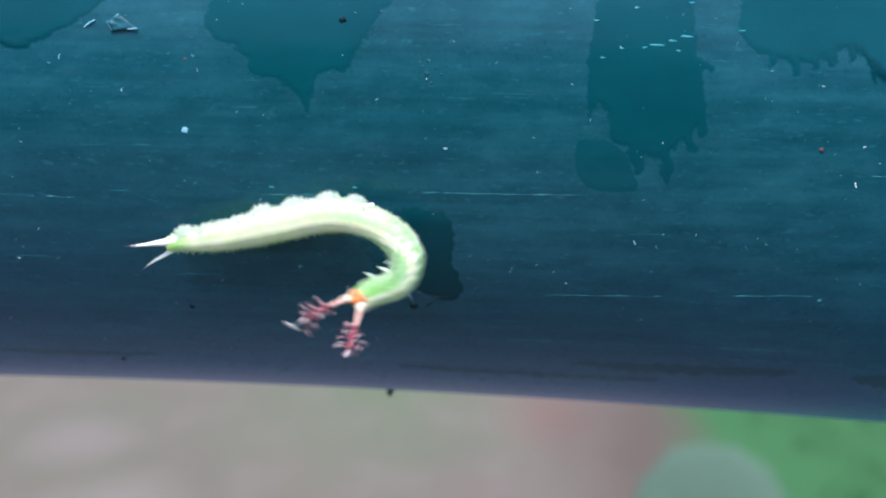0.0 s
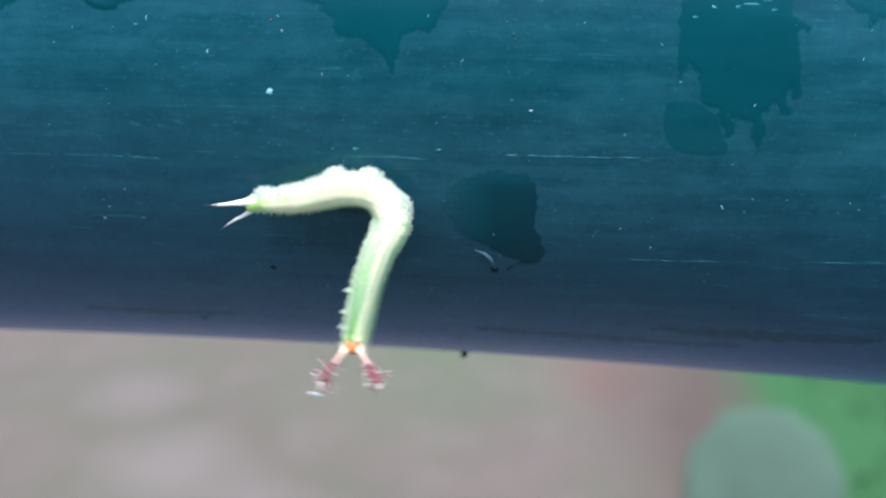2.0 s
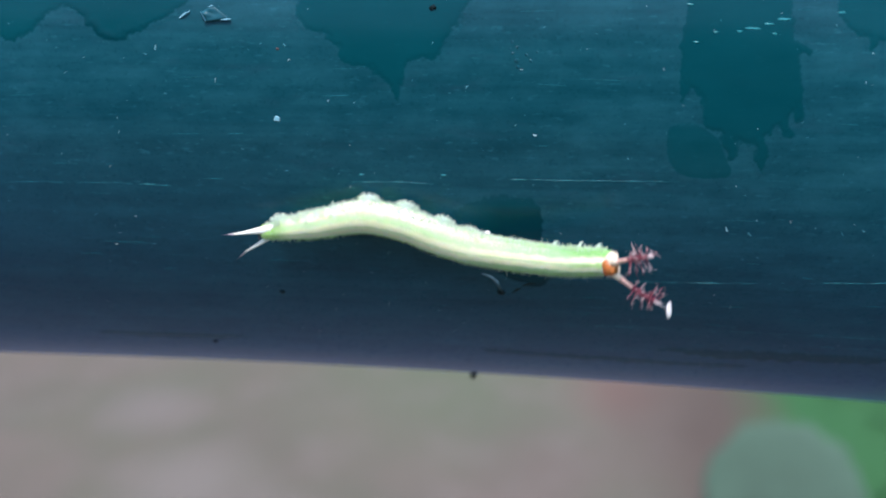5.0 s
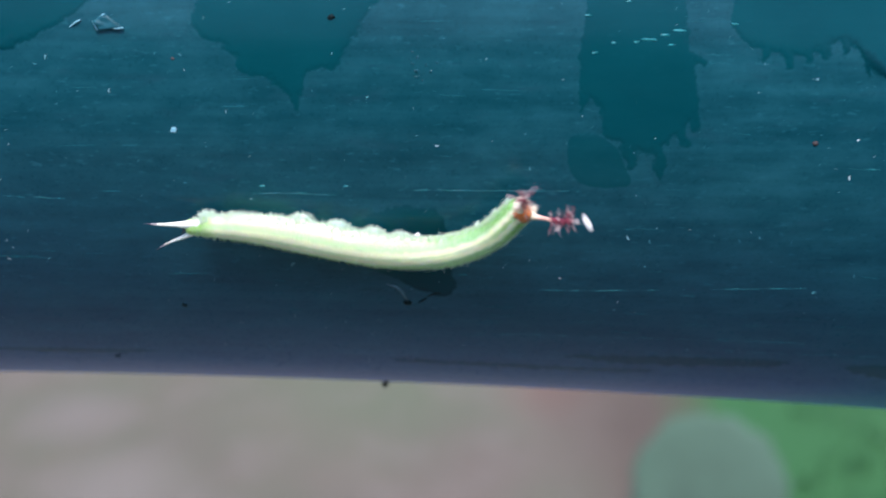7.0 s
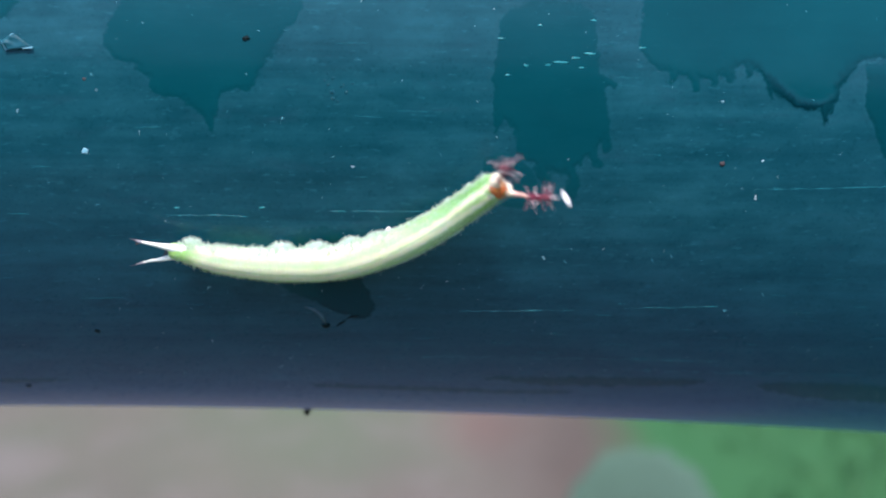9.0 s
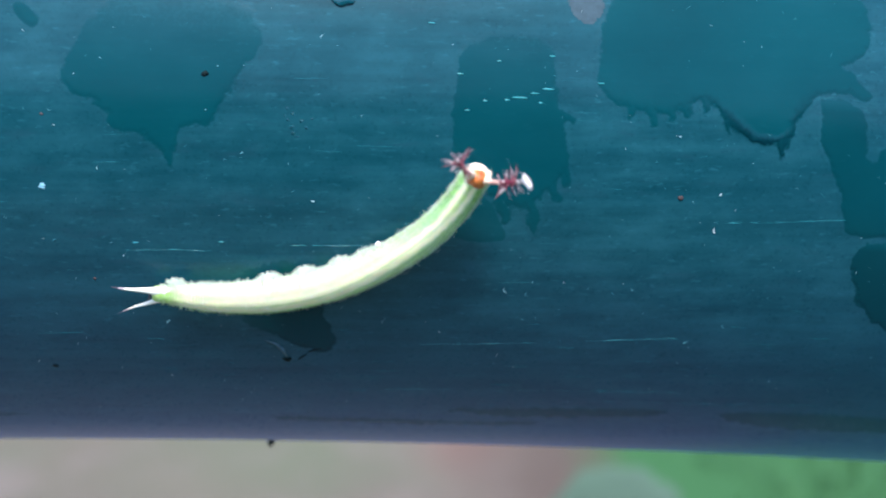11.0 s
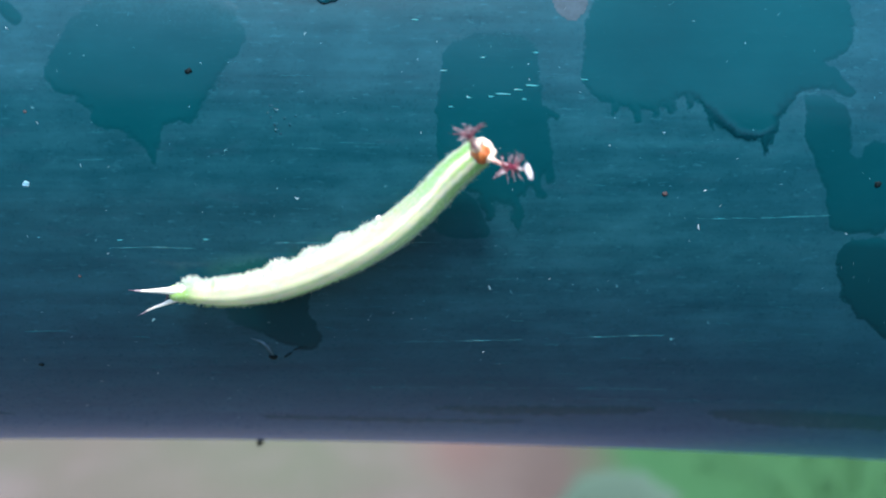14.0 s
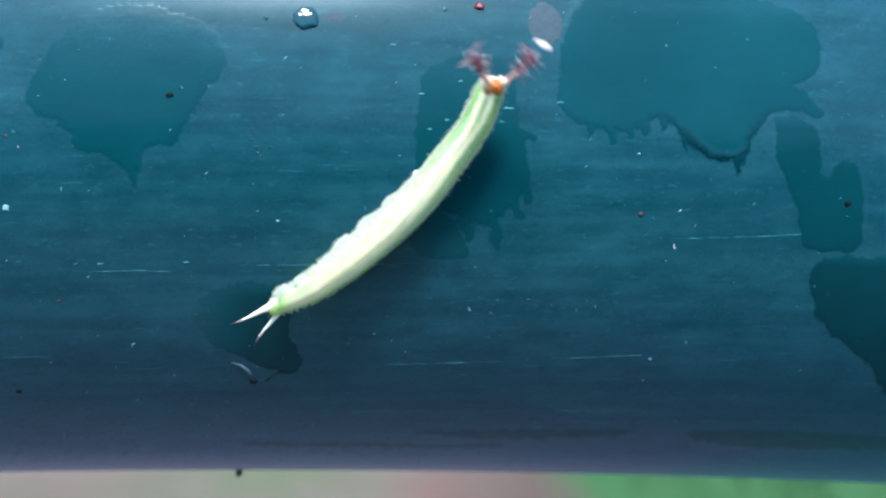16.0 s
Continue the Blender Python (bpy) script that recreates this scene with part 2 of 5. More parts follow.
LEG = plain("pale leg", (0.76, 0.87, 0.82), 0.6, 0.1, 900.0, Subsurface_Weight=0.5, Subsurface_Scale=0.0004)
FORELEG = plain("pale green leg", (0.56, 0.72, 0.60), 0.6, 0.1, 900.0)
FACE = plain("orange face", (0.58, 0.17, 0.045), 0.45, 0.4, 1600.0, Subsurface_Weight=0.4, Subsurface_Scale=0.0004)
CHEEK = plain("cream cheek", (0.76, 0.63, 0.49), 0.45, 0.1, 2500.0)
STALK = plain("pink horn stalk", (0.72, 0.42, 0.36), 0.45, 0.2, 2500.0)
HORN_RED = plain("dark red horn", (0.20, 0.022, 0.048), 0.4, 0.4, 3000.0)
HORN_PALE = plain("pale horn spine", (0.74, 0.62, 0.63), 0.45, 0.2, 3000.0)
FLAKE = plain("white flake", (0.66, 0.65, 0.66), 0.5, 0.06)
GLINT = plain("pale glint", (0.24, 0.52, 0.66), 0.6, 0.2, Specular_IOR_Level=0.15)
DUST_GLINTS = dust_paint()
GRIT = plain("dark grit", (0.005, 0.014, 0.017), 0.7, 0.3, Specular_IOR_Level=0.1)
BROWN = plain("brown crumb", (0.05, 0.034, 0.038), 0.6, 0.3)
RED = plain("red crumb", (0.16, 0.02, 0.035), 0.4, 0.3)
PINK_STAIN = plain("pinkish stain", (0.046, 0.084, 0.112), 0.5, 0.15, 1500.0, Specular_IOR_Level=0.08)
SCRATCH_GLINT = plain("bare scratches and glints", (0.02, 0.30, 0.36), 0.35, 0.4, 900.0)
SCUFF = plain("faint scuff", (0.008, 0.125, 0.165), 0.5, 0.4, 900.0, Specular_IOR_Level=0.1)
WISP = plain("grey wisp", (0.080, 0.150, 0.200), 0.6, 0.3, 900.0, Specular_IOR_Level=0.1)
FILM = plain("clear film scrap", (0.012, 0.085, 0.120), 0.35, 0.3, 900.0, Specular_IOR_Level=0.25)
BOKEH = plain("pale green bokeh disc", (0.050, 0.096, 0.070), 0.8, 0.20, 9.0)
GRASS = plain("grass blade", (0.024, 0.100, 0.029), 0.7, 0.2, 9.0)


# ---- helpers of this scene ----
def mesh_of(name, bm, *mats, smooth=True):
    me = bpy.data.meshes.new(name)
    for f in bm.faces:
        f.smooth = smooth
    bm.to_mesh(me)
    bm.free()
    for m in mats:
        me.materials.append(m)
    return me


def part(name, bm, mats, parent=None, label="", smooth=True):
    mats = mats if isinstance(mats, tuple) else (mats,)
    ob = new(name, mesh_of(name, bm, *mats, smooth=smooth))
    ob.parent = parent
    return tagged(ob, label)


def tube(bm, path, radii, sides=8, mat=0, up=Vector((0.3, 0.2, 1))):
    """A tapered tube along the points of path, closed at both ends."""
    path = [Vector(p) for p in path]
    rings = []
    for i, p in enumerate(path):
        d = (path[min(i + 1, len(path) - 1)] - path[max(i - 1, 0)]).normalized()
        a = d.cross(up).normalized()
        b = d.cross(a)
        rings.append([bm.verts.new(p + radii[i] * (math.cos(k * math.tau / sides) * a + math.sin(k * math.tau / sides) * b))
                      for k in range(sides)])
    for q, r in zip(rings, rings[1:]):
        for k in range(sides):
            f = bm.faces.new((q[k], q[(k + 1) % sides], r[(k + 1) % sides], r[k]))
            f.material_index = mat
    for ring in (rings[0], rings[-1]):
        f = bm.faces.new(ring)
        f.material_index = mat


def cone(bm, base, tip, radius, mat=0, sides=4):
    tube(bm, [base, base.lerp(tip, 0.55), tip], [radius, radius * 0.7, radius * 0.12], sides, mat)


def blob(bm, centre, radii, mat=0, rings=8, sides=12, rough=0.0, seed=0.0):
    """An uneven ellipsoid."""
    grid = []
    for i in range(rings + 1):
        th = math.pi * i / rings
        row = []
        for j in range(sides):
            ph = math.tau * j / sides
            d = Vector((math.sin(th) * math.cos(ph), math.sin(th) * math.sin(ph), math.cos(th)))
            k = 1 + rough * noise.noise(d * 1.7 + Vector((seed, seed * 2, 0)))
            row.append(Vector(centre) + k * Vector((d.x * radii[0], d.y * radii[1], d.z * radii[2])))
        grid.append(row)
    top, bottom = bm.verts.new(grid[0][0]), bm.verts.new(grid[-1][0])
    vs = [[bm.verts.new(p) for p in row] for row in grid[1:-1]]
    for a, b in zip(vs, vs[1:]):
        for j in range(sides):
            f = bm.faces.new((a[j], b[j], b[(j + 1) % sides], a[(j + 1) % sides]))
            f.material_index = mat
    for j in range(sides):
        f = bm.faces.new((top, vs[0][j], vs[0][(j + 1) % sides]))
        f.material_index = mat
        f = bm.faces.new((bottom, vs[-1][(j + 1) % sides], vs[-1][j]))
        f.material_index = mat


def axis_z(x):
    """Height of the rail's axis over its origin: a gentle bend that runs straight on at both ends."""
    c = max(-0.12, min(0.12, x))
    return SLOPE * x - (c * c / 2 + c * (x - c)) / BEND


def on_rail(x, arc, lift=0.0):
    """A point by millimetres along the rail and round it (0: level with the axis, up positive), and lift over the paint."""
    x, a, r = x / 1000, arc / 1000 / RAIL_R, RAIL_R + lift / 1000
    return Vector((x, -r * math.cos(a), RAIL_Z + axis_z(x) + r * math.sin(a)))


def rail_normal(p):
    return Vector((0, p.y, p.z - RAIL_Z - axis_z(p.x))).normalized()


# ---- ground ----
def ground():
    bm = bmesh.new()
    bmesh.ops.create_grid(bm, x_segments=40, y_segments=40, size=400)
    ob = part("ground", bm, GROUND)
    tagged(ob, "pinkish grey path beside green turf, far out of focus", "ground", kind="structure")


def hedge():
    """An unseen dark hedge added opposite the rail, to block low sky and darken its reflections."""
    bm = bmesh.new()
    nx, nz = 140, 80
    rows = []
    for j in range(nz + 1):
        row = []
        for i in range(nx + 1):
            x, z = -16 + 32 * i / nx, -0.1 + 2.7 * j / nz
            n = noise.noise(Vector((x * 0.9, z * 0.9, 2))) + 0.6 * noise.noise(Vector((x * 2.7, z * 2.7, 5))) + 0.4 * noise.noise(Vector((x * 7, z * 7, 8)))
            row.append(bm.verts.new((x, -5.2 + 0.45 * n, z * (1 + 0.35 * noise.noise(Vector((x * 0.35, 7, 0))) + 0.12 * noise.noise(Vector((x * 1.7, 3, 0)))) + (0.35 * n if j == nz else 0))))
        rows.append(row)
    back = [bm.verts.new((v.co.x, -6.6, v.co.z)) for v in rows[-1]]
    foot = [bm.verts.new((v.co.x, -6.6, -0.1)) for v in rows[-1]]
    for a, b in zip([*rows, back], [*rows[1:], back, foot]):
        for i in range(nx):
            bm.faces.new((a[i], a[i + 1], b[i + 1], b[i]))
    tagged(part("hedge", bm, GRASS, smooth=False), "unseen dark hedge added to darken the rail reflections", "hedge", kind="structure")


# ---- rail ----
def rail():
    root = tagged(new("guard_rail"), "teal painted round metal rail, dusty and wet", "rail", kind="structure")
    bm = bmesh.new()
    xs = [-1.6, -1.0, -0.5, -0.25] + [-0.16 + 0.008 * i for i in range(41)] + [0.25, 0.5, 1.0, 1.6]
    sides = 160
    shells = []
    for r in (RAIL_R, RAIL_R - 0.004):
        rows = []
        for x in xs:
            rows.append([bm.verts.new((x, r * math.cos(k * math.tau / sides), RAIL_Z + axis_z(x) + r * math.sin(k * math.tau / sides)))
                         for k in range(sides)])
        shells.append(rows)
        for a, b in zip(rows, rows[1:]):
            for k in range(sides):
                bm.faces.new((a[k], a[(k + 1) % sides], b[(k + 1) % sides], b[k]))
    for e in (0, -1):
        for k in range(sides):
            bm.faces.new((shells[0][e][k], shells[0][e][(k + 1) % sides], shells[1][e][(k + 1) % sides], shells[1][e][k]))
    bmesh.ops.recalc_face_normals(bm, faces=bm.faces)
    part("tube", bm, PAINT, root)
    for x in (-1.45, 1.45):
        bm = bmesh.new()
        top = RAIL_Z + axis_z(x) - RAIL_R + 0.003
        tube(bm, [(x, 0, -0.05), (x, 0, top * 0.5), (x, 0, top)], [0.03] * 3, 24)
        part("post", bm, PAINT, root)
    return root


def between(points, x):
    for (x0, a0), (x1, a1) in zip(points, points[1:]):
        if x <= x1:
            k = (x - x0) / (x1 - x0)
            k = 0.5 * k + 0.5 * k * k * (3 - 2 * k)
            return a0 + (a1 - a0) * k
    return points[-1][1]


def wet_patch(outline, label, seed, drips=(), ragged=0.42, fade=6.0, depth=1.0, thin=None, bead=None, name="wet_patch", mat=None):
    """A film of water inside a smooth closed outline (millimetres along and round the rail) with hanging drips,
    each given by its root, its foot and its half width; it thins out towards its top or its start and swells at a bead."""
    ring = []
    n = len(outline)
    for i in range(n):
        p0, p1, p2, p3 = (np.array(outline[(i + k) % n]) for k in (-1, 0, 1, 2))
        for t in (0, 0.25, 0.5, 0.75):
            ring.append(0.5 * (2 * p1 + (p2 - p0) * t + (2 * p0 - 5 * p1 + 4 * p2 - p3) * t * t + (3 * p1 - p0 - 3 * p2 + p3) * t ** 3))
    ring = np.array(ring)
    feet = [v for d in drips for v in ((d[0], d[1]), (d[2], d[3]))]
    every = np.array([*ring, *feet])
    lo, hi = every.min(0) - 1.0, every.max(0) + 1.0
    step = 0.17
    nx, na = int((hi[0] - lo[0]) / step) + 1, int((hi[1] - lo[1]) / step) + 1
    gx, ga = np.meshgrid(np.linspace(lo[0], hi[0], nx), np.linspace(lo[1], hi[1], na), indexing="ij")
    px, pa = gx.copy(), ga.copy()
    for i in range(nx):
        for j in range(na):
            q = Vector((gx[i, j] * 0.8, ga[i, j] * 0.8, seed))
            px[i, j] += ragged * (noise.noise(q) + 0.6 * noise.noise(q * 2.9) + 0.35 * noise.noise(q * 6.5))
            pa[i, j] += ragged * (noise.noise(q + Vector((0, 0, 31))) + 0.6 * noise.noise(q * 2.9 + Vector((0, 0, 17))) + 0.35 * noise.noise(q * 6.5 + Vector((0, 0, 9))))
    dist, inside = np.full(gx.shape, 1e9), np.zeros(gx.shape, bool)
    for (x0, a0), (x1, a1) in zip(ring, np.roll(ring, -1, 0)):
        ex, ea = x1 - x0, a1 - a0
        t = np.clip(((px - x0) * ex + (pa - a0) * ea) / max(1e-9, ex * ex + ea * ea), 0, 1)
        dist = np.minimum(dist, np.hypot(px - x0 - t * ex, pa - a0 - t * ea))
        if a0 != a1:
            inside ^= ((a0 > pa) != (a1 > pa)) & (px < ex * (pa - a0) / ea + x0)
    shore = np.where(inside, dist, -dist)
    pool, caps = shore.copy(), []
    for x0, a0, x1, a1, w in drips:
        ex, ea = x1 - x0, a1 - a0
        t = np.clip(((px - x0) * ex + (pa - a0) * ea) / (ex * ex + ea * ea), 0, 1)
        cap = w * (1.45 - 0.6 * t) - np.hypot(px - x0 - t * ex, pa - a0 - t * ea)
        caps.append(cap)
        k = np.clip(0.5 + 0.5 * (cap - shore) / 0.35, 0, 1)
        shore = cap * k + shore * (1 - k) + 0.35 * k * (1 - k)
    crest = ring[:, 1].max()
    low = np.clip(np.gradient(shore, axis=1) / step, 0, 1)
    every = np.array([pool + 0.25, *caps])
    owner = every.argmax(0)

    def surface(which):
        """The mesh of the pool (0) or of one drip."""
        bm = bmesh.new()
        wet, deep = bm.verts.layers.float.new("shore"), bm.verts.layers.float.new("water")
        verts = {}

        def vert(i, j):
            if (i, j) not in verts:
                d = shore[i, j]
                h = 0.004 + 0.012 * max(0.0, min(1.0, d / 0.5)) - (0.012 if d < -0.5 else 0)
                full = 0.5 * depth * min(1.0, (0.12 if fade > 11 else 0.45) + 1.3 * max(0.0, crest - ga[i, j]) / fade)
                if thin:
                    full *= max(0.0, min(1.0, (gx[i, j] - thin[0]) / thin[1]))
                # shading of the lower rim, painted through the water value
                full += 0.12 * depth * low[i, j] * math.exp(-((d - 0.22) / 0.2) ** 2)
                if bead:
                    # the bead is raised a little and its shading painted in
                    swell = bead[3] * math.exp(-((gx[i, j] - bead[0]) / bead[2]) ** 2 - max(0.0, (ga[i, j] - bead[1]) / 4.0) ** 2) * math.exp(-((d - 0.35) / 0.5) ** 2)
                    full, h = full + 1.6 * swell, h + (0.35 * swell if d > 0 else 0)
                v = bm.verts.new(on_rail(gx[i, j], ga[i, j], h))
                v[wet], v[deep] = max(0.0, min(1.0, 0.5 + 0.5 * d)), full
                verts[i, j] = v
            return verts[i, j]

        for i in range(nx - 1):
            for j in range(na - 1):
                if owner[i, j] == which and shore[i:i + 2, j:j + 2].max() > -0.45:
                    bm.faces.new((vert(i, j), vert(i + 1, j), vert(i + 1, j + 1), vert(i, j + 1)))
        if mat:
            bmesh.ops.delete(bm, geom=[v for v in bm.verts if v[wet] < 0.5], context="VERTS")
        return bm

    patch = part(name, surface(0), mat or WET)
    tagged(patch, label, name.replace("_", " "), group="wet patches on the rail" if name == "wet_patch" else "")
    for k in range(len(caps)):
        drop = surface(k + 1)
        if drop.faces:
            part("drip", drop, mat or WET, patch)


def wet_patches():
    wet_patch([(-31.6, 17.6), (-30.8, 16.2), (-29.8, 15.5), (-29.1, 16.2), (-29.8, 17.2), (-30.8, 18)],
              "small flat wet spot on teal paint", 14.0, ragged=0.1, fade=0.8)
    wet_patch([(-26.8, 12.2), (-27, 10.6), (-25.8, 9.3), (-22.9, 8), (-22.4, 6.2), (-19.7, 5.6), (-17.9, 4), (-17.1, 3), (-16.4, 4.7), (-15.8, 6.3),
               (-13.2, 7), (-11.8, 9.2), (-10.6, 10.9), (-9.8, 12.5), (-8.4, 14), (-8.7, 17), (-12, 19.2), (-17, 20.2), (-21.5, 19), (-24.7, 16)],
              "dark wet patch ending in one pointed drip on teal paint", 1.0, [(-17, 4.2, -17, 2.9, 0.3)], fade=12.0)
    wet_patch([(11.2, 14), (10.8, 11.3), (10.5, 8.6), (11, 5.8), (12.6, 4.1), (13.1, 1.6), (14.7, 0.7), (16.7, 0), (18.3, -0.1), (19.9, 1.4),
               (21, 2.3), (21.6, 3.6), (22.3, 4.4), (21.9, 6.6), (21.6, 9.1), (21.0, 10.9), (20.9, 14.2), (20, 16.3), (17.7, 17), (14.3, 16.8), (12, 15.6)],
              "dark wet patch with ragged sides and narrow drips on teal paint", 2.0,
              [(15.5, 0.4, 16.1, -1.5, 0.5), (18.6, 0.2, 19.2, -2.6, 0.45), (20.8, 2, 21.6, 0.9, 0.3), (21.9, 3.8, 22.3, 2.6, 0.3), (21.4, 9.4, 22.7, 8.9, 0.35), (11.2, 5.2, 10.8, 3.7, 0.3)], fade=9.0)
    wet_patch([(9.7, 0.2), (10.4, 1.4), (11.8, 1.7), (13.2, 1.2), (14.4, 0.4), (15.3, -1.1), (16.1, -2.9), (15.8, -3.8), (13, -4), (11, -3.5), (10, -2.1)],
              "faint rounded wet mark on teal paint", 3.0, ragged=0.15, depth=0.8, fade=2.0)
    wet_patch([(27.3, 22.6), (25.7, 18.2), (25.2, 12.6), (26.9, 11), (29.9, 10.2), (32.8, 10.4), (36.1, 11.9), (38.2, 10), (40.6, 8.2), (43, 7.7), (45.2, 8.6),
               (46.5, 11.5), (47.7, 12.9), (49.7, 13.3), (51.9, 14.1), (51.9, 15.4), (50.6, 16.2), (52.8, 17.7), (53.8, 20.5), (53, 23.5), (50, 25), (44, 26.5), (34, 26), (30, 24.8)],
              "broad wet patch with a sagging lower rim painted dark", 4.0,
              [(44.2, 8.2, 44.3, 6.8, 0.45), (32.6, 10.6, 32.7, 9.9, 0.45), (36.1, 11.8, 36.2, 10.5, 0.3), (51.8, 14.1, 53.2, 13.3, 0.5), (28.4, 10.8, 28.5, 9.5, 0.35), (30.6, 10.4, 30.7, 9.2, 0.4), (34.3, 11.2, 34.4, 10.1, 0.35), (38.6, 9.8, 38.6, 8.9, 0.3)], bead=(41.8, 10.5, 5.0, 0.22), fade=10.0)
    wet_patch([(48.1, 12.6), (48.4, 11), (48.3, 8.9), (49.1, 6.7), (50.6, 3.8), (51.6, 0.2), (52.7, -1), (55.2, -1.1), (58, -0.6), (58.2, 4), (57.3, 8.1), (55.3, 8.4),
               (53.8, 6.7), (53.2, 8.4), (53.2, 10.7), (52, 12.2), (49.9, 12.9)],
              "narrow wet streak that widens downwards on teal paint", 5.0, ragged=0.3, fade=3.0, depth=1.15)
    wet_patch([(53.3, -3), (53.6, -6), (55.2, -9.4), (59.2, -12.5), (62.6, -15.1), (65, -18.5), (68, -20), (72, -15), (72, -3), (66, -1), (60, -1.6), (55.3, -1.8)],
              "large dark wet patch running down the rail", 7.0, ragged=0.5, fade=4.0, depth=1.4)
    wet_patch([(-12.4, -11), (-11.6, -13), (-10.2, -15), (-8.0, -16.2), (-5.4, -17.9), (-2.9, -18.8), (-1.5, -17.6), (-1.4, -15.6), (-2.5, -13.4), (-2.2, -10), (-2.9, -8), (-4.4, -7.1), (-8.2, -7.4), (-11.2, -8.9)],
              "dark wet patch low on the rail beside a scuff", 8.0, depth=1.35, thin=(-13.5, 7.0), fade=4.0, ragged=0.45)
    wet_patch([(-58, 9), (-55.2, 8.1), (-51.6, 11), (-49.4, 10.5), (-46.6, 7.8), (-42, 9.3), (-38, 11.8), (-35, 15.5), (-40, 22), (-49, 23), (-58, 22)],
              "wet patch with a wavy lower edge on teal paint", 9.0, fade=10.0, bead=(-46.6, 8.5, 3.0, 0.1))


# ---- small things on the rail ----
def seated(name, bm, mats, x, arc, label, category, group="", lift=0.0):
    """Stands a small mesh on the rail, its z along the rail's normal."""
    ob = part(name, bm, mats)
    p = on_rail(x, arc, lift)
    n = rail_normal(p)
    t = Vector((1, 0, SLOPE)).normalized()
    b = n.cross(t).normalized()
    ob.matrix_world = Matrix.Translation(p) @ Matrix((t, b, n)).transposed().to_4x4()
    return tagged(ob, label, category, group)


def small_things():
    mm = 0.001
    water = plain("water bead", (0.003, 0.060, 0.085), 0.06, 0.1)
    for x, a, r, label in ((-0.2, 20.1, 1.3, "round clear water drop on teal paint"), (-29.4, 0.35, 0.26, "tiny water drop painted pale like its highlight"),
                           (-5.2, 6.9, 0.2, "tiny water drop on teal paint"), (-5.1, 8.2, 0.15, "tiny water drop on teal paint"),
                           (-5.6, 7.6, 0.12, "tiny water drop on teal paint"), (-5.9, 8.0, 0.10, "tiny water drop on teal paint"),
                           (-4.3, 7.5, 0.13, "tiny water drop on teal paint"), (-3.8, 6.9, 0.15, "tiny water drop on teal paint"),
                           (-5.1, 6.3, 0.17, "tiny water drop on teal paint"), (-4.7, 6.0, 0.12, "tiny water drop on teal paint"),
                           (-5.6, 8.7, 0.12, "tiny water drop on teal paint"), (-3.2, 7.8, 0.10, "tiny water drop on teal paint"),
                           (-4.2, 19.9, 0.22, "tiny water drop on teal paint"), (13.8, 21.9, 0.20, "tiny water drop on teal paint")):
        bm = bmesh.new()
        blob(bm, (0, 0, 0.06 * r * mm), (r * mm, r * mm * 0.85, 0.22 * r * mm), 0, 16, 32, 0.15 if r > 0.5 else 0.8, x)
        # the bright drop has its highlight put into a pale colour
        seated("water_drop", bm, GLINT if x < -29.2 and r < 0.5 else water, x, a, label, "water drop", "water drops on the rail")
    for x, a, r, mat, label in ((34.0, 1.8, 0.26, BROWN, "tiny brown crumb stuck on the paint"), (17.4, 22.5, 0.5, RED, "small red crumb stuck on the paint"),
                                (-13.5, 11.7, 0.3, GRIT, "small dark grit on the wet paint"),
                                (56.4, 4.2, 0.35, GRIT, "small dark grit on the wet paint"), (-29.0, 7.3, 0.15, BROWN, "tiny brown crumb stuck on the paint"), (-25.4, -9.5, 0.15, BROWN, "tiny brown crumb stuck on the paint"),
                                (-31.6, -21.8, 0.28, GRIT, "small dark grit on the paint"), (-42.7, -34.7, 0.3, GRIT, "small dark grit on the paint"), (-6.6, -20.0, 0.42, GRIT, "dark grit at the foot of a scuff")):
        bm = bmesh.new()
        blob(bm, (0, 0, 0.15 * r * mm), (r * mm, r * mm * 0.8, 0.3 * r * mm), 0, 8, 14, 0.8, x)
        seated("crumb", bm, mat, x, a, label, "crumb", "crumbs on the rail")
    wet_patch([(0.9, 20.4), (2, 19.9), (3.4, 20.1), (4.3, 20.5), (3.4, 21.2), (2, 20.9)],
              "faint pink stain beside a water drop", 11.0, name="stain", mat=PINK_STAIN)
    wet_patch([(22.1, 21), (22.9, 19.2), (24.2, 18.7), (25.6, 19.4), (26.1, 21), (25.6, 22.7), (24.2, 23.5), (22.8, 22.9)],
              "faint round brownish stain on the paint", 12.0, ragged=0.3, name="stain", mat=PINK_STAIN)
    for outline, seed in (([(44, -28.2), (50, -27.2), (58, -26.9), (69, -27.4), (76, -28), (76, -30.6), (66, -31.0), (54, -31.4), (47, -30.2)], 31.0),
                          ([(11, -29.4), (18, -28.9), (27, -28.2), (37, -27.6), (36, -29.4), (27, -30.4), (18, -30.9)], 32.0),
                          ([(-9, -32.6), (2, -32.7), (14, -32.8), (22, -32.2), (20, -33.6), (6, -34.0), (-6, -33.8)], 33.0),
                          ([(-58, -32.6), (-48, -32.3), (-38, -32.4), (-40, -33.4), (-52, -33.8)], 34.0)):
        wet_patch(outline, "dark greasy smear low along the rail", seed, ragged=0.55, depth=0.62, fade=1.5, name="smear")
    # a curled scrap by the scuff and a bit of lint higher up
    bm = bmesh.new()
    tube(bm, [on_rail(x, a, 0.03) for x, a in ((-8.8, -17.2), (-7.8, -17.6), (-7.1, -18.4), (-6.6, -19.8))], [0.00005, 0.00017, 0.00021, 0.00008], 6)
    tagged(part("scrap", bm, WISP), "thin curled grey wisp on the paint", "scrap")
    bm = bmesh.new()
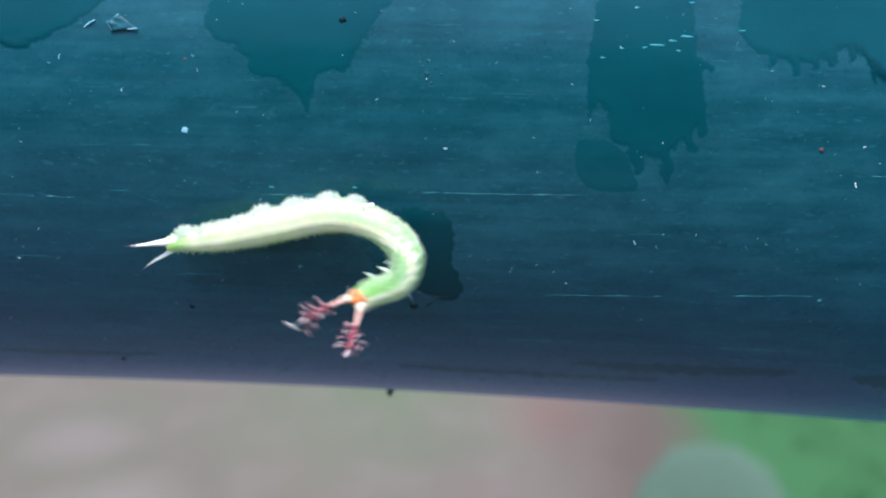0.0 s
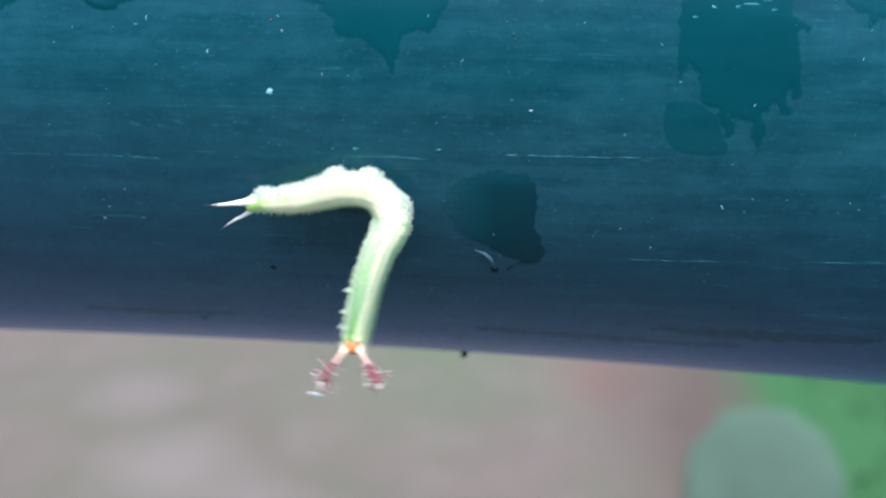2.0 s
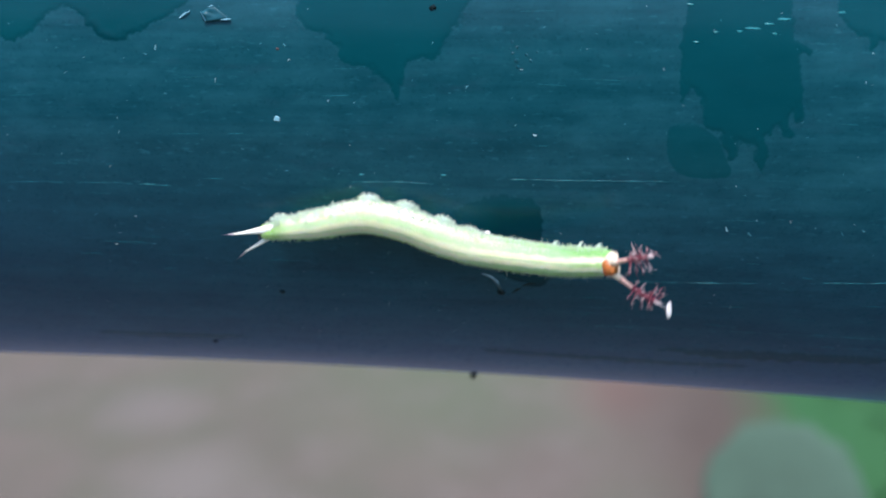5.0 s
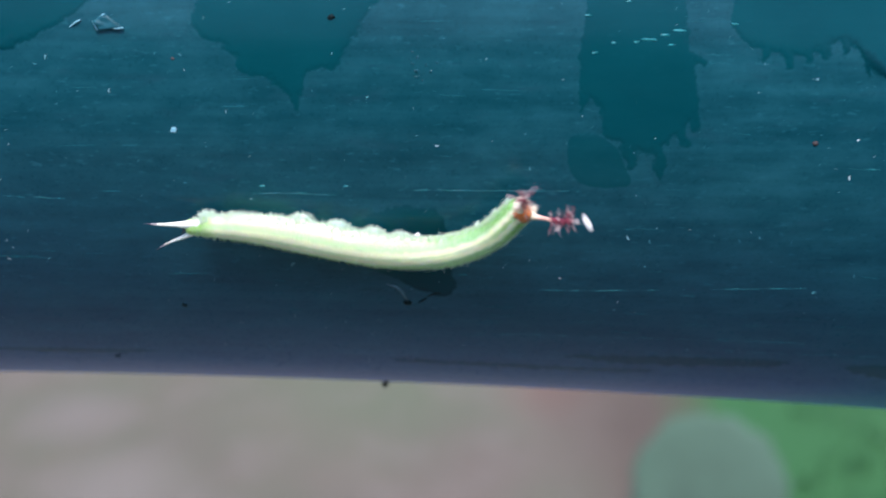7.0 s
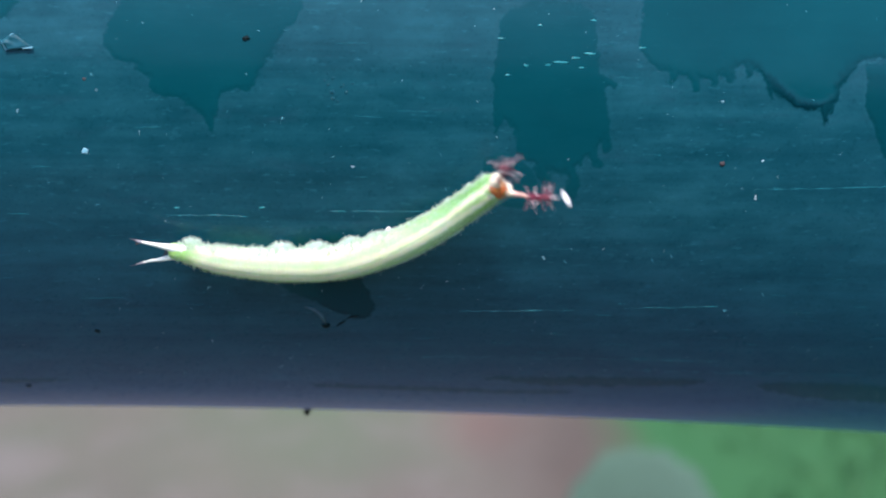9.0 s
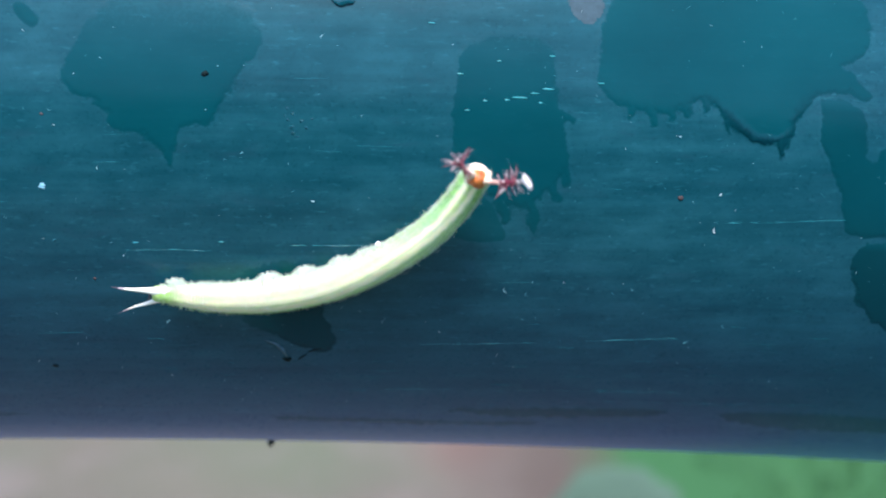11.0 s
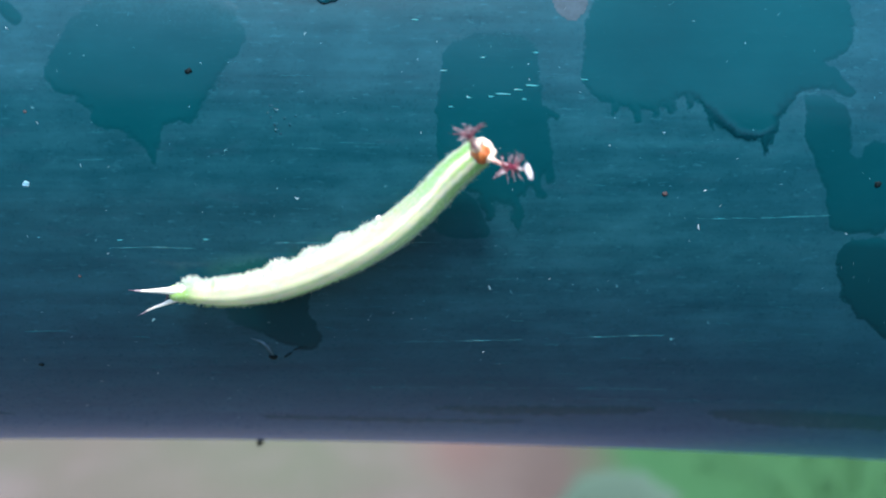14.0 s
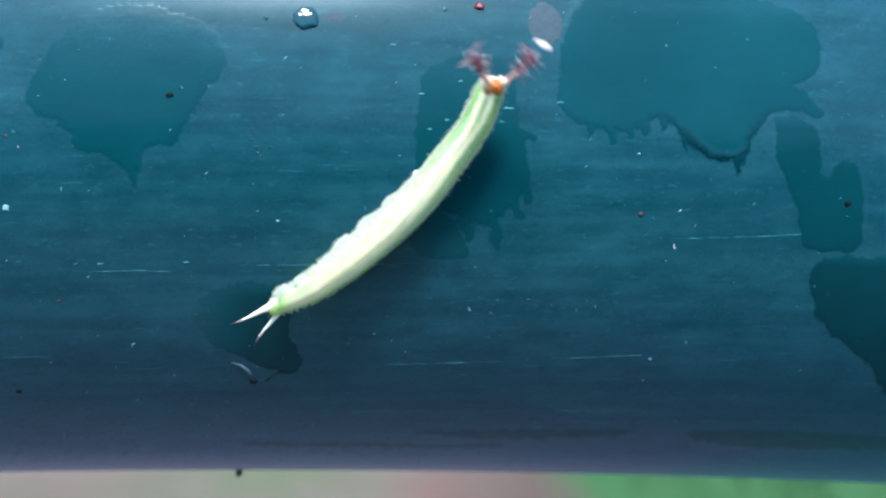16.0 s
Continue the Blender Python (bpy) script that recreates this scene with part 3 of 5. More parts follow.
    tube(bm, [on_rail(x, a, 0.03) for x, a in ((-5.4, -20.0), (-4.9, -19.5), (-4.5, -19.2))], [0.00006, 0.00012, 0.00005], 6)
    tube(bm, [on_rail(x, a, 0.03) for x, a in ((-4.3, -18.8), (-3.6, -18.4), (-2.9, -18.3))], [0.00005, 0.00009, 0.00003], 6)
    tagged(part("scrap", bm, GRIT), "thin dark broken scrap on the paint", "scrap")
    # a crumpled scrap of clear film; its bright edges and the sliver are painted glints
    bm = bmesh.new()
    corners = [on_rail(x, a, 0.1) for x, a in ((-36.6, 10.7), (-35.4, 11.4), (-33.6, 10.1), (-36.1, 9.8))]
    rows = []
    for i in range(9):
        u = i / 8
        row = []
        for j in range(6):
            v = j / 5
            p = corners[0].lerp(corners[1], u).lerp(corners[3].lerp(corners[2], u), v)
            row.append(bm.verts.new(p + rail_normal(p) * (0.12 + 0.25 * noise.noise(Vector((u * 2.5, v * 2.5, 4)))) * mm))
        rows.append(row)
    for p, q in zip(rows, rows[1:]):
        for j in range(5):
            bm.faces.new((p[j], q[j], q[j + 1], p[j + 1]))
    solid = bmesh.ops.extrude_face_region(bm, geom=bm.faces[:])
    for v in solid["geom"]:
        if isinstance(v, bmesh.types.BMVert):
            v.co += rail_normal(v.co) * 0.04 * mm
    film = tagged(part("film_scrap", bm, FILM), "crumpled scrap of clear film with glints painted along its edges", "scrap")
    bm = bmesh.new()
    tube(bm, [corners[0] + rail_normal(corners[0]) * 0.2 * mm, corners[3] + rail_normal(corners[3]) * 0.25 * mm], [0.00005, 0.00007], 6)
    tube(bm, [corners[3].lerp(corners[2], k) + rail_normal(corners[2]) * 0.2 * mm for k in (0.6, 0.8, 1.0)], [0.00002, 0.00008, 0.00009], 6)
    tube(bm, [corners[0].lerp(corners[1], k) + rail_normal(corners[1]) * 0.2 * mm for k in (0.5, 0.8, 1.0)], [0.00002, 0.00004, 0.00005], 6)
    part("edge", bm, GLINT, film, "folded edge with its glint painted pale")
    bm = bmesh.new()
    tube(bm, [on_rail(-38.9, 10.1, 0.05), on_rail(-38.3, 10.5, 0.2), on_rail(-37.8, 10.8, 0.1)], [0.00003, 0.00008, 0.00005], 6)
    tagged(part("sliver", bm, GLINT), "small pale sliver that paints a glint", "scrap")
    # glints painted as bright teal flecks, most inside the drip-marked wet patch
    bm = bmesh.new()
    blob(bm, (0, 0, 0.3 * mm), (0.45 * mm, 0.42 * mm, 0.5 * mm), 0, 10, 14, 0.7, 6)
    seated("crumb", bm, GRIT, -11.0, -50.5, "dark grit hanging at the underside of the rail", "crumb", "crumbs on the rail")
    for x, a, w in ((17.3, 10.9, 1.6), (20.1, 11.9, 1.3), (18.7, 11.4, 0.9), (13.8, 10.4, 0.5), (16.0, 10.6, 0.6), (19.3, 10.5, 0.5), (15.2, 14.4, 0.5), (11.3, 12.9, 0.7), (20.5, 15.2, 0.6), (12.0, 9.4, 0.5),
                    (25.4, 12.8, 0.7), (-21.0, -5.3, 0.6), (8.5, 17.8, 0.7), (-12.5, -5.0, 0.6)):
        bm = bmesh.new()
        blob(bm, (0, 0, 0), (0.45 * w * mm, (0.05 + 0.02 * w) * mm, 0.02 * mm), 0, 6, 16, 0.9, x)
        seated("paint_glint", bm, SCRATCH_GLINT, x, a, "small bright teal glint painted on the rail", "paint chip", "paint chips on the rail", lift=0.05)
    # long scratches
    for pts in (((-6.6, -5.2), (2, -4.9), (11.2, -4.5)), ((7.4, -17.2), (14, -16.8), (21.9, -16.2)), ((23, -16), (30, -15.4), (36, -14.8)), ((-60, -7.4), (-48, -7.2), (-40, -7.4)),
                ((-22, -6.2), (-17, -6.0), (-13.5, -6.1)), ((38, -0.6), (44, -0.2), (52, 0.6)), ((4, -25.2), (20, -24.6), (38, -23.8)), ((28, -26.4), (40, -26), (56, -25))):
        bm = bmesh.new()
        fine = []
        for (xa, aa), (xb, ab) in zip(pts, pts[1:]):
            for i in range(12):
                k = i / 12
                fine.append((xa + (xb - xa) * k, aa + (ab - aa) * k + 0.05 * noise.noise(Vector((xa + k * 9, aa, 0)))))
        fine.append(pts[-1])
        tube(bm, [on_rail(x, a, -0.015) for x, a in fine], [max(0.000008, 0.00003 * (0.6 + noise.noise(Vector((x * 0.9, a, 3))))) for x, a in fine], 6)
        tagged(part("scratch", bm, SCRATCH_GLINT), "long fine scratch along the teal paint", "scratch", "scratches on the rail")
    rng = random.Random(21)
    bm = bmesh.new()
    for _ in range(130):
        x, a = rng.uniform(-60, 66), rng.choice((rng.uniform(-36, -10), rng.uniform(-30, 24)))
        n, dx, slope = rng.randint(3, 7), rng.uniform(0.3, 0.9), rng.uniform(-0.02, 0.06)
        w = rng.uniform(0.012, 0.030) * mm
        tube(bm, [on_rail(x + dx * i, a + slope * dx * i, -0.006) for i in range(n)], [w * (0.35 if i in (0, n - 1) else rng.uniform(0.7, 1.1)) for i in range(n)], 5)
    tagged(part("scuffs", bm, SCUFF), "fine faint scuffs along the paint", "scuffs", kind="stuff")
    # dust, with droplet highlights painted as pale hooked specks
    rng = random.Random(5)
    bm = bmesh.new()
    placed = [(-10.1, 4.2), (33.6, 8.0), (37.8, -1.5), (38.2, 2.4), (16.4, -9.5), (18.7, -9.9), (27.9, -9.2), (-28.8, -5.2), (-18.7, -14.8), (-9.7, -23.4),
              (40.5, -12.7), (36.9, -15.3), (-2.3, 15.9), (-3.3, -0.4), (55.6, 13.0), (56.2, 13.5), (49.3, 17.3), (-28.3, 7.7), (-35.5, 4.1), (6.0, -2.3), (29.9, -8.7), (-42.6, 6.5), (-41.5, 7.2)]
    known = len(placed)
    placed += [(rng.uniform(-60, 68), rng.uniform(-34, 26)) for _ in range(520)]
    for i, (x, a) in enumerate(placed):
        s = (rng.uniform(0.11, 0.16) if i < known else rng.choice((0.025, 0.03, 0.035, 0.04, 0.05, 0.05, 0.06, 0.07))) * mm
        p = on_rail(x, a, 0.02)
        turn = rng.uniform(0, 3.1)
        d = Vector((math.cos(turn), 0, math.sin(turn))) * s * rng.uniform(0.9, 2.2)
        n = rail_normal(p)
        hook = d.cross(n) * rng.uniform(0.3, 0.8)
        tube(bm, [p - d + hook, p - d * 0.5, p + d * 0.4, p + d + hook * 0.7], [s * 0.2, s * rng.uniform(0.25, 0.5), s * rng.uniform(0.25, 0.45), s * 0.12], 5)
    tagged(part("dust", bm, DUST_GLINTS), "scattered pale dust specks and painted droplet glints on the rail", "dust", kind="stuff")


# ---- ground plants and bokeh disc ----
def bokeh_disc():
    """A big round cupped disc added above the grass in place of an out-of-focus light spot."""
    c = Vector((0.42, 1.30, 0.055))
    face = (Vector((0.0, -0.14, 1.02)) - c).normalized()
    a = face.cross(Vector((0, 0, 1))).normalized()
    b = face.cross(a)
    SIDES, rng = 120, random.Random(15)
    frill = [rng.uniform(-1, 0.6) for _ in range(SIDES)]
    bm = bmesh.new()
    sides = []
    for back in (0, 0.003):
        rows = []
        for i in range(7):
            r = 0.130 * (i + 0.6) / 6.6
            fray = 0.05 * (i / 6) ** 3
            rim = [r * (1 + 0.06 * noise.noise(Vector((3 * math.cos(k * math.tau / SIDES), 3 * math.sin(k * math.tau / SIDES), 0))) + fray * frill[k]) for k in range(SIDES)]
            rows.append([bm.verts.new(c + a * rim[k] * math.cos(k * math.tau / SIDES) + b * rim[k] * math.sin(k * math.tau / SIDES)
                                      - face * (0.002 * (1 - (r / 0.130) ** 2) + back)) for k in range(SIDES)])
        sides.append(rows)
        for p, q in zip(rows, rows[1:]):
            for k in range(SIDES):
                bm.faces.new((p[k], p[(k + 1) % SIDES], q[(k + 1) % SIDES], q[k]))
        bm.faces.new(rows[0])
    for k in range(SIDES):
        bm.faces.new((sides[0][-1][k], sides[0][-1][(k + 1) % SIDES], sides[1][-1][(k + 1) % SIDES], sides[1][-1][k]))
    bmesh.ops.recalc_face_normals(bm, faces=bm.faces)
    tagged(part("bokeh_disc", bm, BOKEH), "pale green disc with a slightly frayed rim, stands in for a blurred light spot", "leaf")


def plants():
    rng = random.Random(8)
    bm = bmesh.new()
    for _ in range(9000):
        x, y = 0.5 + rng.expovariate(0.55), 1.9 + rng.gauss(0, 1.8)
        if x + 0.12 * math.sin(y * 3) + 0.06 * math.sin(y * 11) < 0.52 or abs(y) < 0.25:
            continue
        h, lean, w = rng.uniform(0.025, 0.06), rng.uniform(0, math.tau), rng.uniform(0.002, 0.004)
        tip = Vector((x + 0.03 * math.cos(lean), y + 0.03 * math.sin(lean), h))
        a = Vector((math.cos(lean + 1.5), math.sin(lean + 1.5), 0)) * w
        b = Vector((x, y, -0.005))
        m = b.lerp(tip, 0.55) + Vector((0, 0, 0.01))
        v = [bm.verts.new(p) for p in (b - a, b + a, m + a * 0.8, m - a * 0.8, tip)]
        bm.faces.new(v[:4])
        bm.faces.new((v[3], v[2], v[4]))
    tagged(part("grass", bm, GRASS), "short green grass beside the path", "grass", kind="stuff")


# ---- caterpillar ----
SEGMENTS = 38
LEAN = Vector((0.0, -0.88, -0.47))   # the lower side towards which the hind body rolls a little
CRAWL, STANCES = [], []


def crawl(t, forward, crown, dorsal, *nodes):
    """One stance: seconds, the ways the head and its crown face, the way the back of the fore body faces, and the body's line from tail to head in millimetres from the rail's origin."""
    STANCES.append((t, Vector(forward).normalized(), Vector(crown).normalized(), Vector(dorsal).normalized(),
                    [Vector((x / 1000, y / 1000, RAIL_Z + z / 1000)) for x, y, z in nodes]))
    CRAWL.append(STANCES[-1])


def sway(t, forward, crown, dx, dz):
    """A stance between two others: the body between theirs, its fore part swung by dx and dz millimetres, and the ways the head faces."""
    a = max((r for r in STANCES if r[0] < t), key=lambda r: r[0])
    b = min((r for r in STANCES if r[0] > t), key=lambda r: r[0])
    k = (t - a[0]) / (b[0] - a[0])
    swing = Vector((dx, 0, dz)) / 1000
    nodes = [p.lerp(q, k) + swing * w for p, q, w in zip(a[4], b[4], (0, 0, 0, 0.04, 0.14, 0.36, 0.70, 1.0))]
    CRAWL.append((t, Vector(forward).normalized(), Vector(crown).normalized(), a[3].lerp(b[3], k).normalized(), nodes))


def girth(s):
    """Radius of the body at s from tail to head."""
    pts = [(0.0, 0.85), (0.04, 1.12), (0.12, 1.54), (0.3, 1.88), (0.5, 1.88), (0.75, 1.65), (0.9, 1.54), (1.0, 1.38)]
    return 0.00094 * between(pts, s)


def body_segment(root, i):
    s = (i + 0.5) / SEGMENTS
    r0, r1, r2 = girth(max(0, s - 0.038)), girth(s), girth(min(1, s + 0.038))
    half = 0.0014
    bm = bmesh.new()
    sides, rows = 36, 16
    lay = bm.verts.layers.float.new("along")
    rng = random.Random(100 + i)
    grid = []
    for j in range(rows + 1):
        z = -1 + 2 * j / rows
        fall = max(0.0, 1 - abs(z) ** 6) ** 0.3
        if j in (0, rows):
            fall = 0.25
        r = (r0 + (r2 - r0) * (z + 1) / 2 if abs(z) > 0.1 else r1) * fall
        ring = []
        for k in range(sides):
            a = k * math.tau / sides
            flat = 0.90 if math.cos(a) < 0 else 1.0
            lump = 1 + 0.018 * noise.noise(Vector((3 * math.cos(a), 3 * math.sin(a), (i * 0.00092 + half * z) * 900)))
            v = bm.verts.new((r * lump * math.sin(a), r * lump * flat * math.cos(a) * 0.96, half * z))
            v[lay] = s + half * z / 0.036
            ring.append(v)
        grid.append(ring)
    for a, b in zip(grid, grid[1:]):
        for k in range(sides):
            bm.faces.new((a[k], a[(k + 1) % sides], b[(k + 1) % sides], b[k]))
    bm.faces.new(grid[0])
    bm.faces.new(grid[-1])
    bmesh.ops.recalc_face_normals(bm, faces=bm.faces)
    seg = part("tail_segment" if i == 0 else "body_segment", bm, SKIN, root)
    bm = bmesh.new()

    def bristle(a, length, thick, lean, mat):
        z = rng.uniform(-0.55, 0.55) * 0.001
        d = Vector((math.sin(a), math.cos(a), lean)).normalized()
        base = Vector((r1 * math.sin(a), r1 * 0.96 * (0.9 if math.cos(a) < 0 else 1) * math.cos(a), 0)) * 0.985
        base.z = z
        cone(bm, base, base + d * length * 0.001, thick * 0.001, mat, 3)

    fore = max(0.0, min(1.0, (s - 0.5) / 0.25))
    for _ in range(120):
        a = rng.uniform(-2.6, 2.6)
        bristle(a, rng.choice((0.08, 0.12, 0.16, 0.2, 0.26)), 0.018, rng.uniform(-0.4, 0.3), 1 if abs(a) > 1.9 or 0.55 < abs(a) < 1.05 else 0)
    tuft = 0.8 + 0.7 * noise.noise(Vector((i * 0.8, 3, 0)))
    for _ in range(int(300 - 60 * fore)):
        a = rng.choice((-1, 1)) * rng.uniform(1.15, 2.2)
        bristle(a, tuft * rng.uniform(0.12, 0.50 - 0.12 * fore), 0.024, rng.uniform(-0.6, 0.4), 1 if rng.random() < 0.35 * fore else 0)
    for _ in range(50):
        a = rng.choice((-1, 1)) * rng.uniform(0.75, 1.2)
        bristle(a, rng.uniform(0.12, 0.32), 0.02, rng.uniform(-0.6, 0.4), 1)
    for _ in range(48):
        bristle(rng.choice((-1, 1)) * rng.uniform(1.0, 2.1), rng.uniform(0.20, 0.54 - 0.1 * fore), 0.034, rng.uniform(-0.5, 0.3), 1 if rng.random() < 0.3 * fore else 0)
    for _ in range(5):
        bristle(rng.choice((-1, 1)) * rng.uniform(1.3, 2.1), rng.uniform(0.45, 0.75), 0.030, rng.uniform(-0.5, 0.5), 0)
    part("bristles", bm, (HAIR, HAIR_GREEN), seg)
    return seg


def paired(root_seg, name, label, radius, spots):
    """A left and a right copy of a little limb, given for the right side as points and radii."""
    for side in (1, -1):
        bm = bmesh.new()
        tube(bm, [Vector((side * x * radius, y * radius, z * 0.001)) for x, y, z, _ in spots], [q * 0.001 for *_, q in spots], 14)
        part(name, bm, FORELEG, root_seg, label)


def prolegs(root_seg, radius, size):
    """A pair of soft stubby prolegs, each a swollen downy lobe on the lower flank."""
    mm = 0.001
    for side in (1, -1):
        bm = bmesh.new()
        c = Vector((side * 0.70 * radius, -0.62 * radius, 0))
        out = Vector((side * 0.82, -0.57, 0))
        rx, rz = 0.52 * size * mm, 1.30 * size * mm
        blob(bm, c, (rx, rx, rz), 0, 14, 20, 0.30, radius * 3e4 + side)
        blob(bm, c + out * 0.35 * size * mm, (rx * 0.72, rx * 0.72, rz * 0.7), 0, 12, 18, 0.35, radius * 5e4 - side)
        rng = random.Random(int(radius * 1e7) + side)
        for _ in range(520):
            d = Vector((rng.gauss(0, 1), rng.gauss(0, 1), rng.gauss(0, 1))).normalized()
            if d.dot(out) < -0.1:
                continue
            p = c + out * 0.12 * size * mm + Vector((d.x * rx, d.y * rx, d.z * rz)) * 1.05
            cone(bm, p, p + (d + out * 0.3).normalized() * rng.uniform(0.12, 0.55) * mm, rng.choice((0.02, 0.024, 0.045)) * mm, 1, 3)
        part("proleg", bm, (LEG, HAIR), root_seg, "stubby downy pale proleg")


def head_of(root):
    mm = 0.001
    bm = bmesh.new()
    for side in (1, -1):
        blob(bm, (side * 0.86 * mm, 0.0 * mm, 0.15 * mm), (0.40 * mm, 0.80 * mm, 0.70 * mm), 0, 12, 18, 0.08, side)
    blob(bm, (0, -0.15 * mm, -0.40 * mm), (1.20 * mm, 1.10 * mm, 0.75 * mm), 0, 10, 18, 0.05, 4)
    head = part("head", bm, CHEEK, root, "cream-cheeked head")
    bm = bmesh.new()
    blob(bm, (0, 0.42 * mm, 0.12 * mm), (1.05 * mm, 0.90 * mm, 0.80 * mm), 0, 14, 22, 0.2, 7)
    blob(bm, (0, 0.55 * mm, 0.62 * mm), (0.62 * mm, 0.62 * mm, 0.5 * mm), 0, 12, 18, 0.25, 3)
    part("face", bm, FACE, head, "orange face between pale cheeks")
    rng = random.Random(4)
    horns = []
    for side in (1, -1):
        bm = bmesh.new()
        start = Vector((side * 0.75, 0.45, 0.7)) * mm
        way = Vector((0.50, 0.09, 0.86) if side == 1 else (-0.31, 0.04, 0.95)).normalized()
        end = start + way * (6.1 if side == 1 else 5.5) * mm
        bend = Vector((side * 0.12, 0.1, 0)) * mm
        at = lambda k: start.lerp(end, k) + bend * math.sin(k * math.pi)
        tube(bm, [at(k) for k in (-0.10, 0.0, 0.07, 0.14)], [0.46 * mm, 0.42 * mm, 0.32 * mm, 0.26 * mm], 14, 3)
        tube(bm, [at(k) for k in (0.13, 0.2, 0.3, 0.42)], [0.275 * mm, 0.23 * mm, 0.20 * mm, 0.2 * mm], 10, 0)
        tube(bm, [at(k) for k in (0.40, 0.5, 0.62, 0.75, 0.86)], [0.20 * mm, 0.26 * mm, 0.26 * mm, 0.21 * mm, 0.14 * mm], 10, 1)
        tube(bm, [at(k) for k in (0.85, 0.93, 1.0)], [0.14 * mm, 0.12 * mm, 0.05 * mm], 8, 2)
        horn = part("horn", bm, (STALK, HORN_RED, HORN_PALE, CHEEK), root, "dark red spiny horn on a pinkish stalk")
        horns.append(horn)
        a = way.cross(Vector((0, 1, 0))).normalized()
        b = way.cross(a)
        for j in range(26):
            k = 0.40 + 0.48 * j / 25
            ph = j * 2.4 + rng.uniform(-0.7, 0.7)
            out = math.cos(ph) * a + math.sin(ph) * b + way * rng.uniform(-0.1, 0.45)
            length = rng.uniform(0.7, 1.9) * mm
            tip = at(k) + out * length
            bm = bmesh.new()
            cone(bm, at(k), at(k) + out * length * 0.6, 0.085 * mm, 0, 5)
            cone(bm, at(k) + out * length * 0.45, tip, 0.045 * mm, 1 if j % 3 == 0 else 0, 4)
            cone(bm, at(k) + out * length * 0.55, at(k) + out * length * 0.8 + way * 0.35 * mm, 0.030 * mm, 1 if j % 2 else 0, 4)
            for _ in range(3):
                f = rng.uniform(0.25, 0.85)
                tuft = Vector((rng.gauss(0, 1), rng.gauss(0, 1), rng.gauss(0, 1))).normalized() + out * 0.8
                cone(bm, at(k) + out * length * f, at(k) + out * length * f + tuft * rng.uniform(0.2, 0.45) * mm, 0.020 * mm, 1, 3)
            part("spine", bm, (HORN_RED, HORN_PALE), horn)
        if side == -1:
            bm = bmesh.new()
            blob(bm, (0, 0, 0), (0.72 * mm, 0.26 * mm, 0.06 * mm), 0, 10, 18, 0.5, 2)
            rest = Matrix.Translation(end + way * 0.9 * mm) @ Matrix(((0.68, 0.48, 0.55), (-0.66, 0.73, 0.18), (-0.32, -0.49, 0.81))).to_4x4()
            tube(bm, [Vector((0, 0, 0)), rest.inverted() @ (end - way * 0.2 * mm)], [0.03 * mm, 0.03 * mm], 5)
            flake = part("flake", bm, FLAKE, horn, "white flake caught on a horn tip")
            flake.matrix_local = rest
    bm = bmesh.new()
    for _ in range(60):
        d = Vector((rng.uniform(-1, 1), rng.uniform(-0.4, 1), rng.uniform(-0.2, 0.5))).normalized()
        base = Vector((d.x * 1.2, d.y * 1.15, d.z * 0.8)) * mm
        cone(bm, base * 0.95, base + d * rng.uniform(0.2, 0.5) * mm, 0.022 * mm, 0, 3)
    part("bristles", bm, HAIR, head)
    return head, horns


